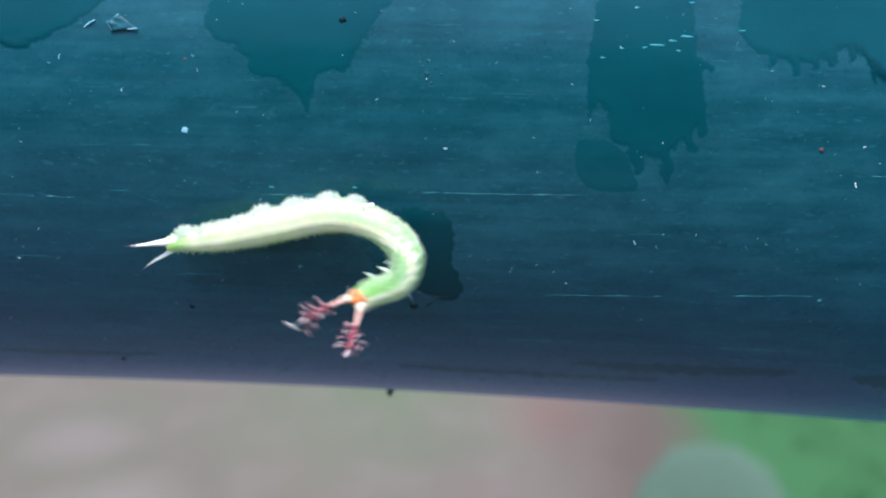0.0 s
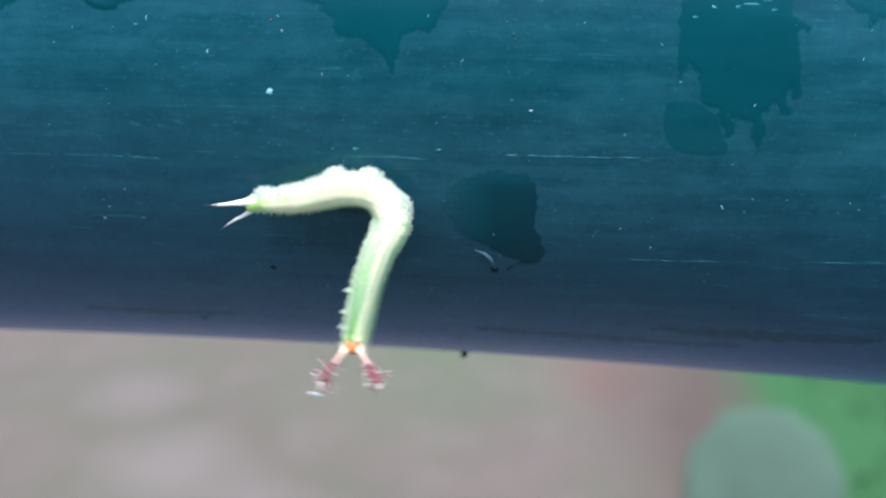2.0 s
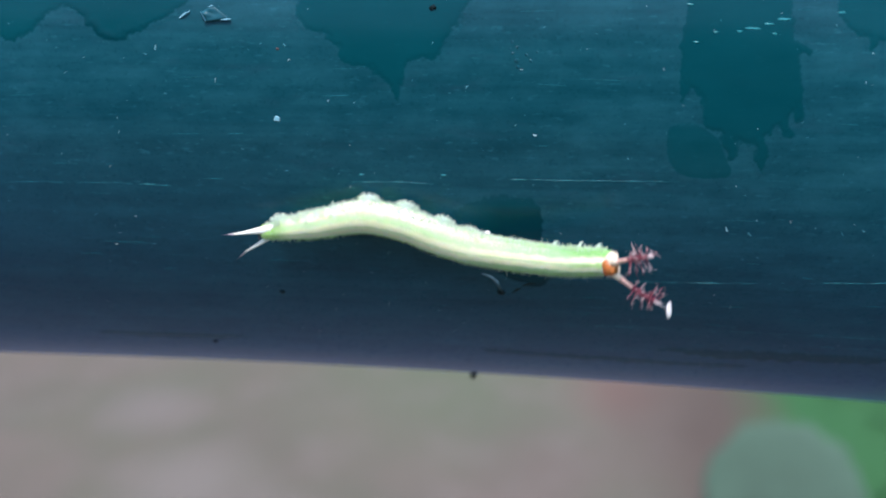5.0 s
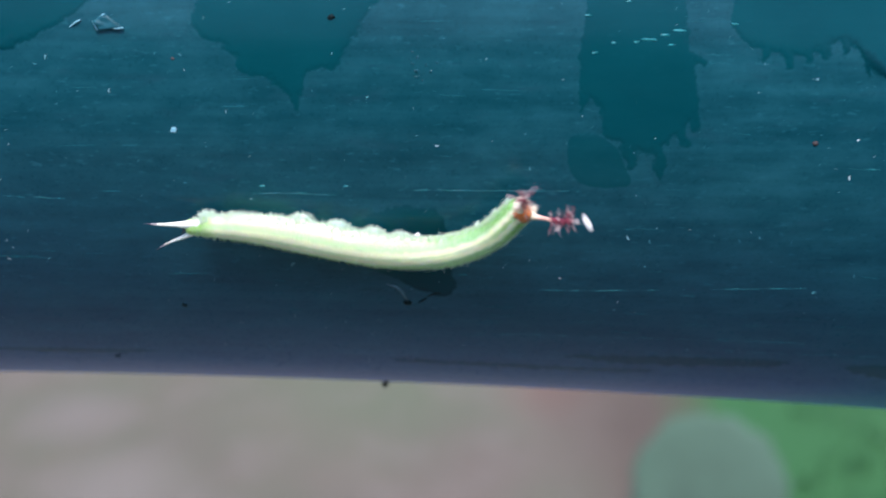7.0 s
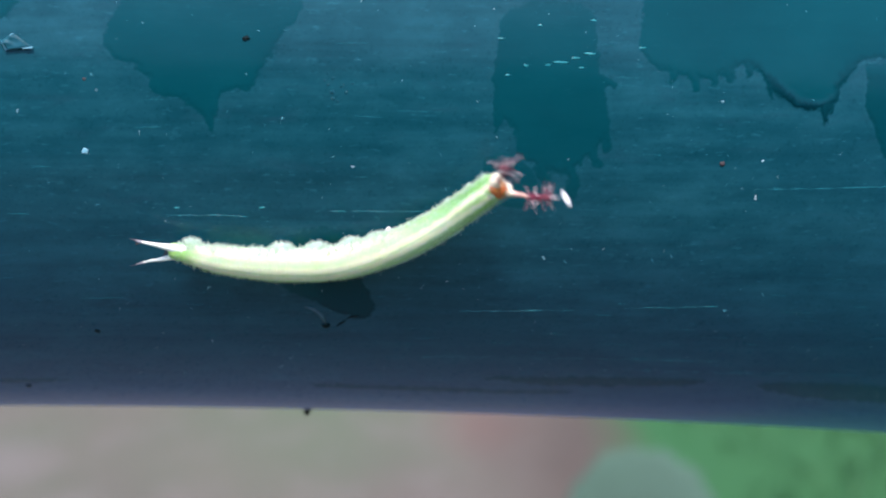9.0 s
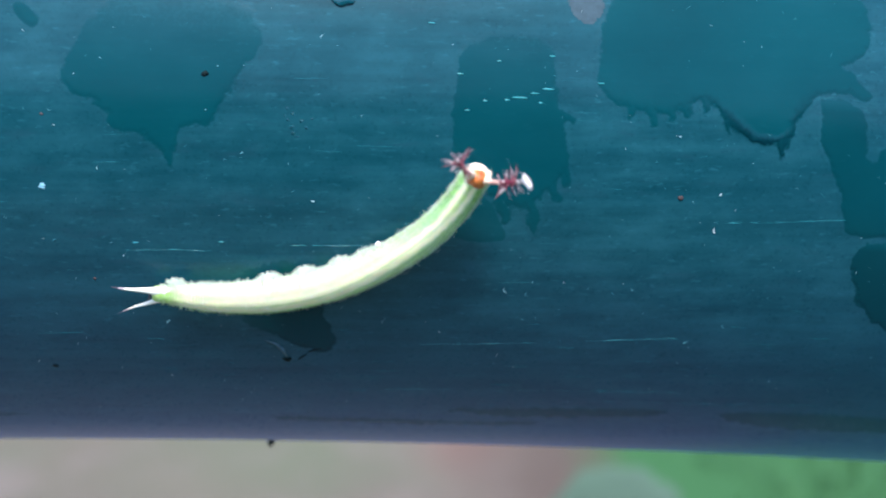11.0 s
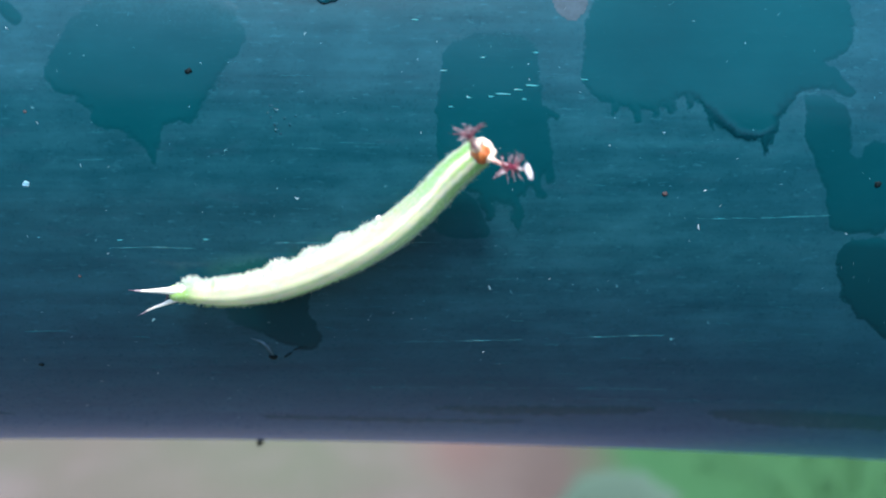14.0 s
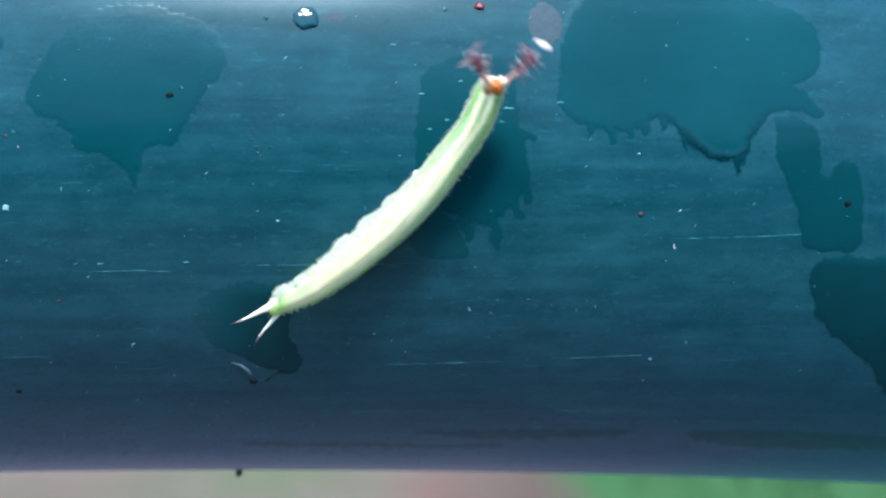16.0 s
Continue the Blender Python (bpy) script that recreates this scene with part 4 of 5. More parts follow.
def caterpillar():
    root = tagged(new("caterpillar"), "pale green striped caterpillar with red spiny head horns and forked tail", "caterpillar")
    segs = [body_segment(root, i) for i in range(SEGMENTS)]
    pick = lambda s: segs[min(SEGMENTS - 1, int(s * SEGMENTS))]
    for s, size in ((0.29, 0.70), (0.40, 0.72), (0.50, 0.66), (0.60, 0.56)):
        prolegs(pick(s), girth(s), size)
    prolegs(pick(0.05), girth(0.05), 0.6)
    for s in (0.83, 0.90, 0.97):
        paired(pick(s), "leg", "thin pale pointed leg", girth(s), [(0.5, -0.7, 0, 0.24), (0.80, -0.92, 0.1, 0.17), (1.0, -1.05, 0.3, 0.11), (1.08, -1.2, 0.5, 0.03)])
    mm = 0.001
    bm = bmesh.new()
    blob(bm, Vector((girth(0.64) * 1.04, -girth(0.64) * 0.25, 0)), (0.3 * mm, 0.22 * mm, 0.34 * mm), 0, 8, 12, 0.6, 3)
    part("grain", bm, FLAKE, pick(0.64), "tiny white grain stuck to the side")
    for side in (1, -1):
        bm = bmesh.new()
        at = [Vector((side * x, y, z)) * mm for x, y, z in ((0.30, 0.05, 1.5), (0.52, 0.22, -0.6), (0.92, 0.55, -2.0), (1.16, 0.75, -3.0), (1.40, 0.92, -3.75), (1.62, 1.06, -4.3), (1.88, 1.2, -4.9))]
        at = [Matrix.Rotation(radians(4), 3, "Y") @ p for p in at]
        slim = 1.0 if side == 1 else 0.74
        tube(bm, at[:5], [q * slim * mm for q in (0.66, 0.46, 0.27, 0.165, 0.11)], 12, 0)
        tube(bm, at[4:6], [q * slim * mm for q in (0.111, 0.07)], 10, 1)
        tube(bm, at[5:], [q * slim * mm for q in (0.071, 0.012)], 10, 2)
        rng = random.Random(60 + side)
        for _ in range(40):
            k, ph = rng.uniform(0, 4), rng.uniform(0, math.tau)
            p = at[int(k)].lerp(at[int(k) + 1], k % 1)
            cone(bm, p, p + Vector((0.5 * math.cos(ph), 0.5 * math.sin(ph), -0.6)) * mm * rng.uniform(0.25, 0.5), 0.018 * mm, 0, 3)
        part("tail_horn", bm, (TAIL_WHITE, TAIL_GREY, TAIL_DARK), segs[0], "white tail horn with a dark tip")
    bm = bmesh.new()
    tube(bm, [Vector((side * x, y, z)) * mm for side, x, y, z in ((1, 0.50, 0.50, -1.75), (1, 0.28, 0.42, -1.50), (-1, 0.28, 0.42, -1.50), (-1, 0.50, 0.50, -1.75))], [0.05 * mm, 0.12 * mm, 0.12 * mm, 0.05 * mm], 8)
    part("tail_plate", bm, TAIL_DARK, segs[0], "dark rim between the tail horns")
    return root, segs, *head_of(root)


def spine(nodes, count):
    """Points and directions at even steps along a smooth line through the nodes."""
    ext = [nodes[0] * 2 - nodes[1], *nodes, nodes[-1] * 2 - nodes[-2]]
    fine = []
    for a, b, c, d in zip(ext, ext[1:], ext[2:], ext[3:]):
        for i in range(24):
            t = i / 24
            fine.append(0.5 * (2 * b + (c - a) * t + (2 * a - 5 * b + 4 * c - d) * t * t + (3 * b - a - 3 * c + d) * t ** 3))
    fine.append(nodes[-1])
    run = [0.0]
    for p, q in zip(fine, fine[1:]):
        run.append(run[-1] + (q - p).length)
    out = []
    for i in range(count):
        w = run[-1] * (i + 0.5) / count
        k = max(j for j in range(len(run) - 1) if run[j] <= w)
        f = (w - run[k]) / max(1e-9, run[k + 1] - run[k])
        lo, hi = max(0, k - 4), min(len(fine) - 1, k + 5)
        out.append((fine[k].lerp(fine[k + 1], f), (fine[hi] - fine[lo]).normalized()))
    return out


def stance(p, forward, dorsal):
    y = (dorsal - forward * dorsal.dot(forward)).normalized()
    return Matrix.Translation(p) @ Matrix((y.cross(forward), y, forward)).transposed().to_4x4()


def motions(root, segs, head, horns):
    roots, rows, heads = [], [[] for _ in segs], []
    for t, forward, crown, dorsal, nodes in sorted(CRAWL, key=lambda r: r[0]):
        base = Matrix.Translation(nodes[0] - rail_normal(nodes[0]) * 0.0019)
        inv = base.inverted()
        roots.append((t, base))
        line = spine(nodes, SEGMENTS)
        for i, (p, d) in enumerate(line):
            s = i / (SEGMENTS - 1)
            k = max(0.0, min(1.0, (s - 0.40) / 0.45))
            k = k * k * (3 - 2 * k)
            if s > 0.93:
                d = d.lerp(forward, (s - 0.93) / 0.07 * 0.4).normalized()
            rows[i].append((t, inv @ stance(p, d, rail_normal(p).lerp(LEAN, 0.72).lerp(dorsal, k))))
        p, d = line[-1]
        d = d.lerp(forward, 0.5).normalized()
        heads.append((t, inv @ stance(p + d * 0.0012, forward, crown)))
    walk(root, roots)
    for seg, r in zip(segs, rows):
        walk(seg, r)
    for moving in (head, *horns):
        walk(moving, heads)


crawl(0, (-0.63, -0.61, -0.48), (-0.02, -0.60, 0.80), (0.34, -0.84, -0.42),
      (-31.2, -45.6, -10.6), (-25.7, -45.8, -9.6), (-19.7, -46.4, -8.0), (-14.4, -47.0, -6.8), (-9.9, -48.4, -7.3), (-7.0, -49.6, -9.6), (-7.5, -50.2, -12.5), (-10.8, -50.4, -14.0))
crawl(0.2, (-0.52, -0.71, -0.47), (0.81, -0.58, -0.03), (0.19, -0.87, -0.46),
      (-31.5, -45.6, -10.4), (-26.0, -45.9, -9.3), (-20.6, -46.4, -7.8), (-15.2, -47.1, -6.7), (-11.0, -48.3, -7.9), (-9.6, -49.5, -9.9), (-12.2, -50.1, -12.1), (-17.1, -50.3, -13.1))
crawl(0.5, (-0.70, -0.49, -0.52), (0.63, -0.77, -0.11), (0.15, -0.88, -0.46),
      (-31.2, -45.5, -10.9), (-25.5, -45.8, -9.9), (-20.0, -46.4, -8.0), (-15.2, -46.9, -7.3), (-12.1, -48.0, -9.3), (-13.3, -49.2, -12.2), (-17.4, -49.8, -13.2), (-22.5, -50.0, -14.0))
crawl(1, (0.09, -0.87, -0.48), (0.42, -0.40, 0.81), (0.55, -0.82, -0.13),
      (-31.2, -45.7, -10.2), (-25.7, -45.9, -9.3), (-20.6, -46.4, -7.8), (-16.8, -46.8, -8.1), (-14.6, -47.8, -10.1), (-16.3, -49.0, -13.0), (-19.4, -49.6, -15.4), (-21.7, -49.8, -17.9))
crawl(1.5, (-0.49, -0.67, -0.55), (0.74, -0.66, 0.15), (0.52, -0.82, -0.23),
      (-31.2, -45.6, -10.3), (-25.7, -45.9, -9.3), (-20.9, -46.4, -8.1), (-17.5, -46.8, -8.4), (-16.3, -47.7, -10.4), (-17.9, -48.9, -13.7), (-21.6, -49.5, -16.7), (-26.4, -49.7, -19.4))
crawl(2, (-0.03, -0.92, -0.40), (-0.02, -0.40, 0.92), (0.57, -0.79, 0.22),
      (-31.6, -45.6, -10.5), (-26.5, -45.8, -9.7), (-21.9, -46.3, -8.4), (-18.5, -46.6, -8.9), (-16.8, -47.5, -11.3), (-18.1, -48.7, -14.0), (-19.5, -49.3, -18.0), (-20.8, -49.5, -23.9))
crawl(2.5, (-0.07, -1.00, -0.03), (0.01, -0.03, 1.00), (0.42, -0.84, 0.35),
      (-31.3, -45.6, -10.4), (-26.2, -45.8, -9.6), (-21.3, -46.3, -8.3), (-17.8, -46.6, -9.2), (-16.7, -47.4, -11.9), (-17.3, -48.6, -15.4), (-18.0, -49.2, -20.8), (-19.2, -49.4, -27.9))
crawl(3, (0.05, -1.00, -0.09), (-0.04, -0.09, 1.00), (0.23, -0.90, 0.37),
      (-31.1, -45.7, -10.1), (-26.0, -45.9, -9.4), (-21.1, -46.3, -8.3), (-17.6, -46.6, -9.3), (-16.6, -47.3, -12.1), (-17.1, -48.5, -16.9), (-17.9, -49.1, -24.4), (-18.7, -49.3, -32.2))
crawl(3.2, (-0.17, -0.74, -0.65), (-0.35, -0.57, 0.74), (0.40, -0.88, 0.26),
      (-31.6, -45.6, -10.4), (-26.9, -45.9, -9.5), (-22.0, -46.4, -8.2), (-18.4, -46.7, -8.7), (-17.0, -47.5, -11.1), (-18.8, -48.7, -16.0), (-20.8, -49.3, -21.8), (-23.0, -49.5, -27.6))
crawl(4.25, (0.47, -0.75, -0.47), (-0.61, -0.66, 0.45), (-0.01, -0.96, 0.27),
      (-31.1, -45.5, -10.9), (-26.0, -45.8, -9.8), (-21.1, -46.3, -8.6), (-17.0, -46.6, -9.4), (-13.3, -47.5, -11.5), (-9.8, -48.7, -14.3), (-6.7, -49.3, -18.0), (-3.9, -49.5, -22.3))
crawl(5.3, (0.79, -0.61, 0.03), (-0.52, -0.70, -0.48), (0.04, -1.00, 0.08),
      (-30.8, -45.6, -10.5), (-25.0, -45.8, -9.6), (-20.8, -46.0, -8.8), (-16.2, -45.8, -9.9), (-10.9, -45.6, -11.4), (-5.2, -46.0, -11.7), (0.4, -47.2, -11.1), (4.5, -48.7, -9.8))
crawl(5.5, (0.78, -0.54, -0.31), (-0.60, -0.78, -0.16), (0.03, -1.00, 0.07),
      (-29.8, -45.8, -9.8), (-23.8, -46.0, -9.1), (-19.1, -46.1, -8.6), (-14.6, -45.8, -10.1), (-9.5, -45.6, -11.2), (-3.8, -46.0, -11.6), (0.6, -47.0, -11.2), (4.9, -48.3, -11.0))
crawl(6, (0.40, -0.31, -0.86), (-0.46, -0.88, 0.10), (0.02, -1.00, 0.03),
      (-28.9, -45.8, -9.6), (-23.2, -46.0, -8.7), (-17.4, -45.9, -9.4), (-11.7, -45.7, -10.5), (-5.9, -45.6, -11.4), (-0.1, -45.9, -11.7), (3.2, -46.7, -11.9), (6.3, -47.3, -13.7))
crawl(6.5, (0.69, -0.69, 0.23), (-0.43, -0.64, -0.63), (0.02, -1.00, 0.08),
      (-27.8, -46.0, -8.8), (-21.0, -46.0, -8.9), (-15.2, -45.8, -9.9), (-9.5, -45.6, -11.1), (-3.7, -45.5, -12.1), (2.3, -45.9, -12.5), (5.5, -47.0, -12.0), (7.7, -48.6, -10.9))
crawl(6.8, (0.30, -0.64, 0.70), (0.21, -0.67, -0.71), (0.01, -0.99, 0.11),
      (-28.7, -46.1, -8.5), (-21.9, -46.0, -8.8), (-16.3, -45.9, -9.8), (-11.2, -45.4, -11.6), (-6.0, -45.2, -12.9), (-1.2, -45.7, -13.0), (2.2, -47.3, -10.6), (3.4, -49.1, -7.4))
crawl(7, (0.54, -0.77, 0.34), (-0.30, -0.56, -0.77), (0.01, -0.99, 0.12),
      (-27.9, -46.0, -8.6), (-22.9, -46.1, -8.6), (-17.8, -45.9, -9.4), (-12.7, -45.7, -10.5), (-7.5, -45.6, -11.3), (-2.3, -46.1, -11.0), (1.9, -47.5, -8.9), (4.8, -49.2, -5.6))
crawl(7.5, (0.65, -0.71, 0.27), (-0.41, -0.63, -0.66), (0.00, -0.99, 0.13),
      (-26.7, -46.1, -8.3), (-22.1, -46.1, -8.6), (-17.0, -45.9, -9.5), (-11.9, -45.7, -10.7), (-6.1, -45.8, -10.9), (-0.9, -46.5, -9.5), (3.2, -47.9, -7.3), (6.1, -49.4, -4.9))
crawl(8, (0.28, -0.71, 0.65), (0.13, -0.64, -0.76), (-0.01, -0.99, 0.14),
      (-25.3, -46.1, -8.5), (-20.2, -46.0, -9.0), (-15.1, -45.8, -9.9), (-9.4, -45.7, -10.6), (-4.2, -45.9, -10.3), (0.8, -46.6, -9.1), (4.4, -48.0, -6.9), (6.0, -49.5, -3.6))
crawl(8.5, (0.45, -0.88, 0.15), (-0.60, -0.42, -0.68), (-0.01, -0.99, 0.14),
      (-23.4, -46.1, -8.4), (-18.3, -46.0, -9.2), (-12.7, -45.8, -10.2), (-7.0, -45.8, -10.5), (-1.9, -46.2, -9.2), (2.5, -47.0, -7.2), (5.8, -48.2, -5.1), (8.7, -49.5, -3.1))
crawl(8.8, (0.41, -0.80, 0.43), (0.02, -0.46, -0.89), (-0.02, -0.99, 0.16),
      (-22.4, -46.1, -8.6), (-17.3, -45.9, -9.5), (-11.7, -45.8, -10.2), (-6.2, -45.8, -10.2), (-0.8, -46.2, -9.1), (4.0, -47.0, -7.3), (7.4, -48.2, -4.8), (7.7, -49.6, -1.5))
crawl(9, (0.59, -0.74, 0.33), (-0.38, -0.61, -0.70), (-0.02, -0.99, 0.15),
      (-20.9, -46.0, -8.8), (-16.2, -45.9, -9.8), (-10.5, -45.8, -10.3), (-4.8, -45.9, -10.0), (0.5, -46.4, -8.3), (4.9, -47.1, -5.9), (8.0, -48.3, -3.3), (10.4, -49.6, -1.1))
crawl(9.5, (0.15, -0.73, 0.66), (0.26, -0.62, -0.74), (-0.03, -0.99, 0.16),
      (-20.6, -46.0, -8.8), (-15.5, -45.9, -9.7), (-9.9, -45.8, -10.1), (-4.1, -46.0, -9.6), (1.0, -46.5, -7.6), (5.5, -47.2, -5.2), (8.2, -48.3, -2.9), (8.7, -49.6, 0.3))
crawl(10, (0.28, -0.95, 0.12), (-0.70, -0.29, -0.65), (-0.03, -0.98, 0.17),
      (-20.2, -46.0, -8.9), (-14.6, -45.9, -9.7), (-9.0, -45.9, -9.8), (-3.3, -46.2, -8.8), (2.3, -46.7, -6.7), (7.2, -47.4, -3.8), (10.2, -48.4, -1.5), (13.1, -49.6, 1.0))
crawl(10.2, (-0.04, -0.74, 0.67), (0.22, -0.66, -0.72), (-0.03, -0.98, 0.17),
      (-19.8, -46.0, -8.8), (-14.3, -45.9, -9.5), (-8.7, -45.9, -9.7), (-3.0, -46.2, -8.6), (2.8, -46.7, -6.5), (7.0, -47.3, -4.3), (9.9, -48.4, -2.0), (10.7, -49.6, 1.4))
crawl(11.2, (0.27, -0.95, 0.19), (-0.64, -0.32, -0.70), (-0.03, -0.98, 0.19),
      (-18.2, -45.8, -9.8), (-12.6, -45.8, -10.2), (-7.0, -45.9, -9.8), (-1.2, -46.2, -8.4), (4.0, -46.7, -5.9), (8.4, -47.4, -2.7), (11.0, -48.4, 0.5), (13.0, -49.4, 3.5))
crawl(12.3, (0.06, -0.70, 0.71), (0.18, -0.69, -0.70), (-0.04, -0.98, 0.20),
      (-16.3, -45.9, -9.6), (-11.0, -45.9, -9.8), (-5.3, -46.1, -9.0), (0.4, -46.5, -7.0), (5.5, -46.9, -4.5), (9.4, -47.5, -1.6), (11.8, -48.3, 1.9), (11.8, -49.2, 4.9))
crawl(12.5, (0.36, -0.83, 0.43), (-0.28, -0.54, -0.80), (-0.04, -0.98, 0.21),
      (-15.8, -45.9, -9.6), (-10.2, -45.9, -9.8), (-4.6, -46.1, -8.8), (1.1, -46.5, -7.1), (5.8, -46.9, -4.7), (9.5, -47.5, -1.3), (11.7, -48.3, 2.1), (12.7, -49.2, 5.0))
crawl(13, (0.05, -0.84, 0.54), (0.38, -0.48, -0.79), (-0.05, -0.98, 0.21),
      (-16.0, -45.9, -9.8), (-10.2, -45.9, -9.9), (-4.2, -46.1, -8.9), (1.4, -46.5, -6.7), (6.1, -47.0, -4.0), (9.4, -47.5, -0.5), (11.2, -48.3, 2.9), (11.7, -49.2, 5.7))
crawl(13.5, (-0.19, -0.61, 0.77), (0.50, -0.73, -0.47), (-0.05, -0.98, 0.21),
      (-15.6, -45.9, -9.8), (-9.8, -45.9, -9.8), (-4.1, -46.2, -8.5), (1.3, -46.6, -6.4), (6.0, -47.0, -3.8), (9.9, -47.5, -0.7), (11.8, -48.3, 2.1), (11.2, -49.2, 4.8))
crawl(14, (0.24, -0.94, 0.23), (-0.57, -0.33, -0.75), (-0.03, -0.98, 0.21),
      (-15.3, -45.9, -9.8), (-10.0, -45.9, -9.7), (-4.6, -46.2, -8.5), (0.9, -46.6, -6.2), (5.6, -47.0, -3.5), (9.2, -47.5, -0.4), (11.8, -48.3, 2.7), (14.4, -49.1, 5.3))
crawl(14.5, (0.35, -0.75, 0.56), (-0.15, -0.63, -0.76), (-0.04, -0.98, 0.22),
      (-12.6, -45.8, -10.1), (-7.5, -45.9, -9.8), (-2.4, -46.2, -8.5), (2.5, -46.6, -6.4), (6.7, -47.0, -3.3), (10.1, -47.5, 0.2), (12.4, -48.2, 3.8), (13.3, -49.0, 6.8))
crawl(15, (0.05, -0.86, 0.51), (0.20, -0.49, -0.85), (-0.04, -0.97, 0.22),
      (-10.0, -45.8, -10.3), (-5.0, -46.1, -8.8), (-0.2, -46.5, -6.8), (4.1, -46.8, -4.2), (7.7, -47.1, -1.3), (11.0, -47.4, 2.0), (13.1, -48.0, 5.0), (13.3, -48.7, 7.9))
crawl(15.5, (0.66, -0.74, -0.12), (-0.71, -0.58, -0.40), (-0.04, -0.97, 0.23),
      (-6.9, -45.9, -9.9), (-1.9, -46.4, -7.4), (3.2, -46.8, -4.5), (7.2, -47.0, -1.1), (10.4, -47.0, 2.6), (12.6, -47.1, 5.8), (14.7, -47.6, 8.2), (17.5, -48.7, 8.9))
crawl(16, (0.15, -0.71, 0.68), (0.09, -0.68, -0.73), (-0.05, -0.96, 0.26),
      (-3.5, -46.1, -8.9), (0.5, -46.6, -6.5), (4.2, -46.9, -3.6), (7.9, -47.0, -0.4), (11.0, -47.0, 2.7), (13.7, -47.0, 6.1), (16.0, -47.3, 9.4), (17.5, -47.6, 13.0))

# the head and fore body swing to and fro between the stances
sway(0.1, (-0.54, -0.69, -0.48), (0.50, -0.73, 0.47), -0.2, -0.1)
sway(0.3, (-0.54, -0.70, -0.47), (0.82, -0.55, -0.11), -0.0, 0.5)
sway(0.4, (-0.70, -0.57, -0.43), (0.70, -0.69, -0.21), -0.4, 0.7)
sway(0.6, (-0.44, -0.61, -0.66), (0.41, -0.79, 0.46), -1.6, -0.1)
sway(0.7, (-0.27, -0.68, -0.69), (0.06, -0.72, 0.69), -1.6, -0.2)
sway(0.8, (-0.22, -0.77, -0.59), (0.08, -0.62, 0.78), -0.5, -0.2)
sway(0.9, (-0.10, -0.83, -0.54), (0.35, -0.54, 0.76), -0.5, -0.4)
sway(1.1, (-0.04, -0.85, -0.52), (0.15, -0.52, 0.84), 1.0, -0.4)
sway(1.2, (-0.16, -0.77, -0.62), (0.14, -0.64, 0.76), 0.7, -0.1)
sway(1.3, (-0.21, -0.76, -0.62), (0.26, -0.65, 0.71), 0.5, -0.2)
sway(1.4, (-0.40, -0.69, -0.60), (0.65, -0.67, 0.34), 0.4, -0.0)
sway(1.6, (-0.48, -0.80, -0.37), (0.74, -0.59, 0.32), -2.3, 1.4)
sway(1.7, (-0.24, -0.91, -0.33), (0.75, -0.39, 0.53), -3.8, 1.3)
sway(1.8, (-0.18, -0.87, -0.45), (0.53, -0.47, 0.70), -3.2, 1.6)
sway(1.9, (-0.14, -0.88, -0.46), (0.08, -0.47, 0.88), -0.7, 0.5)
sway(2.1, (0.06, -0.95, -0.30), (-0.23, -0.31, 0.92), 2.9, -0.3)
sway(2.2, (0.17, -0.92, -0.35), (-0.49, -0.39, 0.78), 4.2, 1.1)
sway(2.3, (0.18, -0.88, -0.45), (-0.40, -0.48, 0.78), 4.1, 1.6)
sway(2.4, (-0.02, -0.95, -0.32), (-0.05, -0.32, 0.95), 1.9, 0.4)
sway(2.6, (-0.11, -0.96, 0.27), (0.45, 0.20, 0.87), -2.7, 0.6)
sway(2.7, (0.00, -0.90, 0.45), (0.15, 0.44, 0.89), -2.3, 0.8)
sway(2.8, (0.06, -0.94, 0.35), (-0.13, 0.34, 0.93), -0.0, 1.2)
sway(2.9, (0.05, -0.99, 0.12), (-0.02, 0.12, 0.99), 1.2, 0.1)
sway(3.1, (0.01, -0.99, -0.12), (0.07, -0.12, 0.99), -0.7, -0.1)
sway(5.4, (0.79, -0.54, -0.27), (-0.61, -0.71, -0.35), 0.2, 0.5)
sway(5.6, (0.71, -0.51, -0.48), (-0.62, -0.78, -0.08), 0.1, -0.1)
sway(5.7, (0.54, -0.60, -0.59), (-0.71, -0.70, 0.07), 0.1, 0.0)
sway(5.8, (0.48, -0.45, -0.76), (-0.53, -0.83, 0.16), 0.1, -0.3)
sway(5.9, (0.33, -0.40, -0.85), (-0.41, -0.88, 0.25), 0.0, -0.3)
sway(6.1, (0.47, -0.44, -0.76), (-0.67, -0.74, 0.02), 0.8, -1.1)
sway(6.2, (0.47, -0.63, -0.62), (-0.80, -0.60, 0.00), 1.1, -1.3)
sway(6.3, (0.56, -0.80, -0.21), (-0.83, -0.52, -0.22), 1.2, -0.7)
sway(6.4, (0.60, -0.78, -0.17), (-0.78, -0.52, -0.35), 0.5, -0.3)
sway(6.6, (0.73, -0.54, 0.42), (-0.08, -0.67, -0.73), -0.3, 0.4)
sway(6.7, (0.47, -0.61, 0.64), (0.03, -0.72, -0.70), -0.5, 0.2)
sway(6.9, (0.46, -0.67, 0.59), (-0.01, -0.67, -0.74), -0.5, -0.1)
sway(7.1, (0.54, -0.83, 0.17), (-0.52, -0.48, -0.71), 0.7, 0.5)
sway(7.2, (0.46, -0.67, 0.58), (-0.01, -0.66, -0.75), -0.8, 0.6)
sway(7.3, (0.35, -0.68, 0.64), (0.05, -0.67, -0.74), -1.6, 0.7)
sway(7.4, (0.52, -0.76, 0.40), (-0.22, -0.57, -0.79), -0.4, 1.2)
sway(7.6, (0.66, -0.74, 0.09), (-0.63, -0.62, -0.46), 0.9, -0.8)
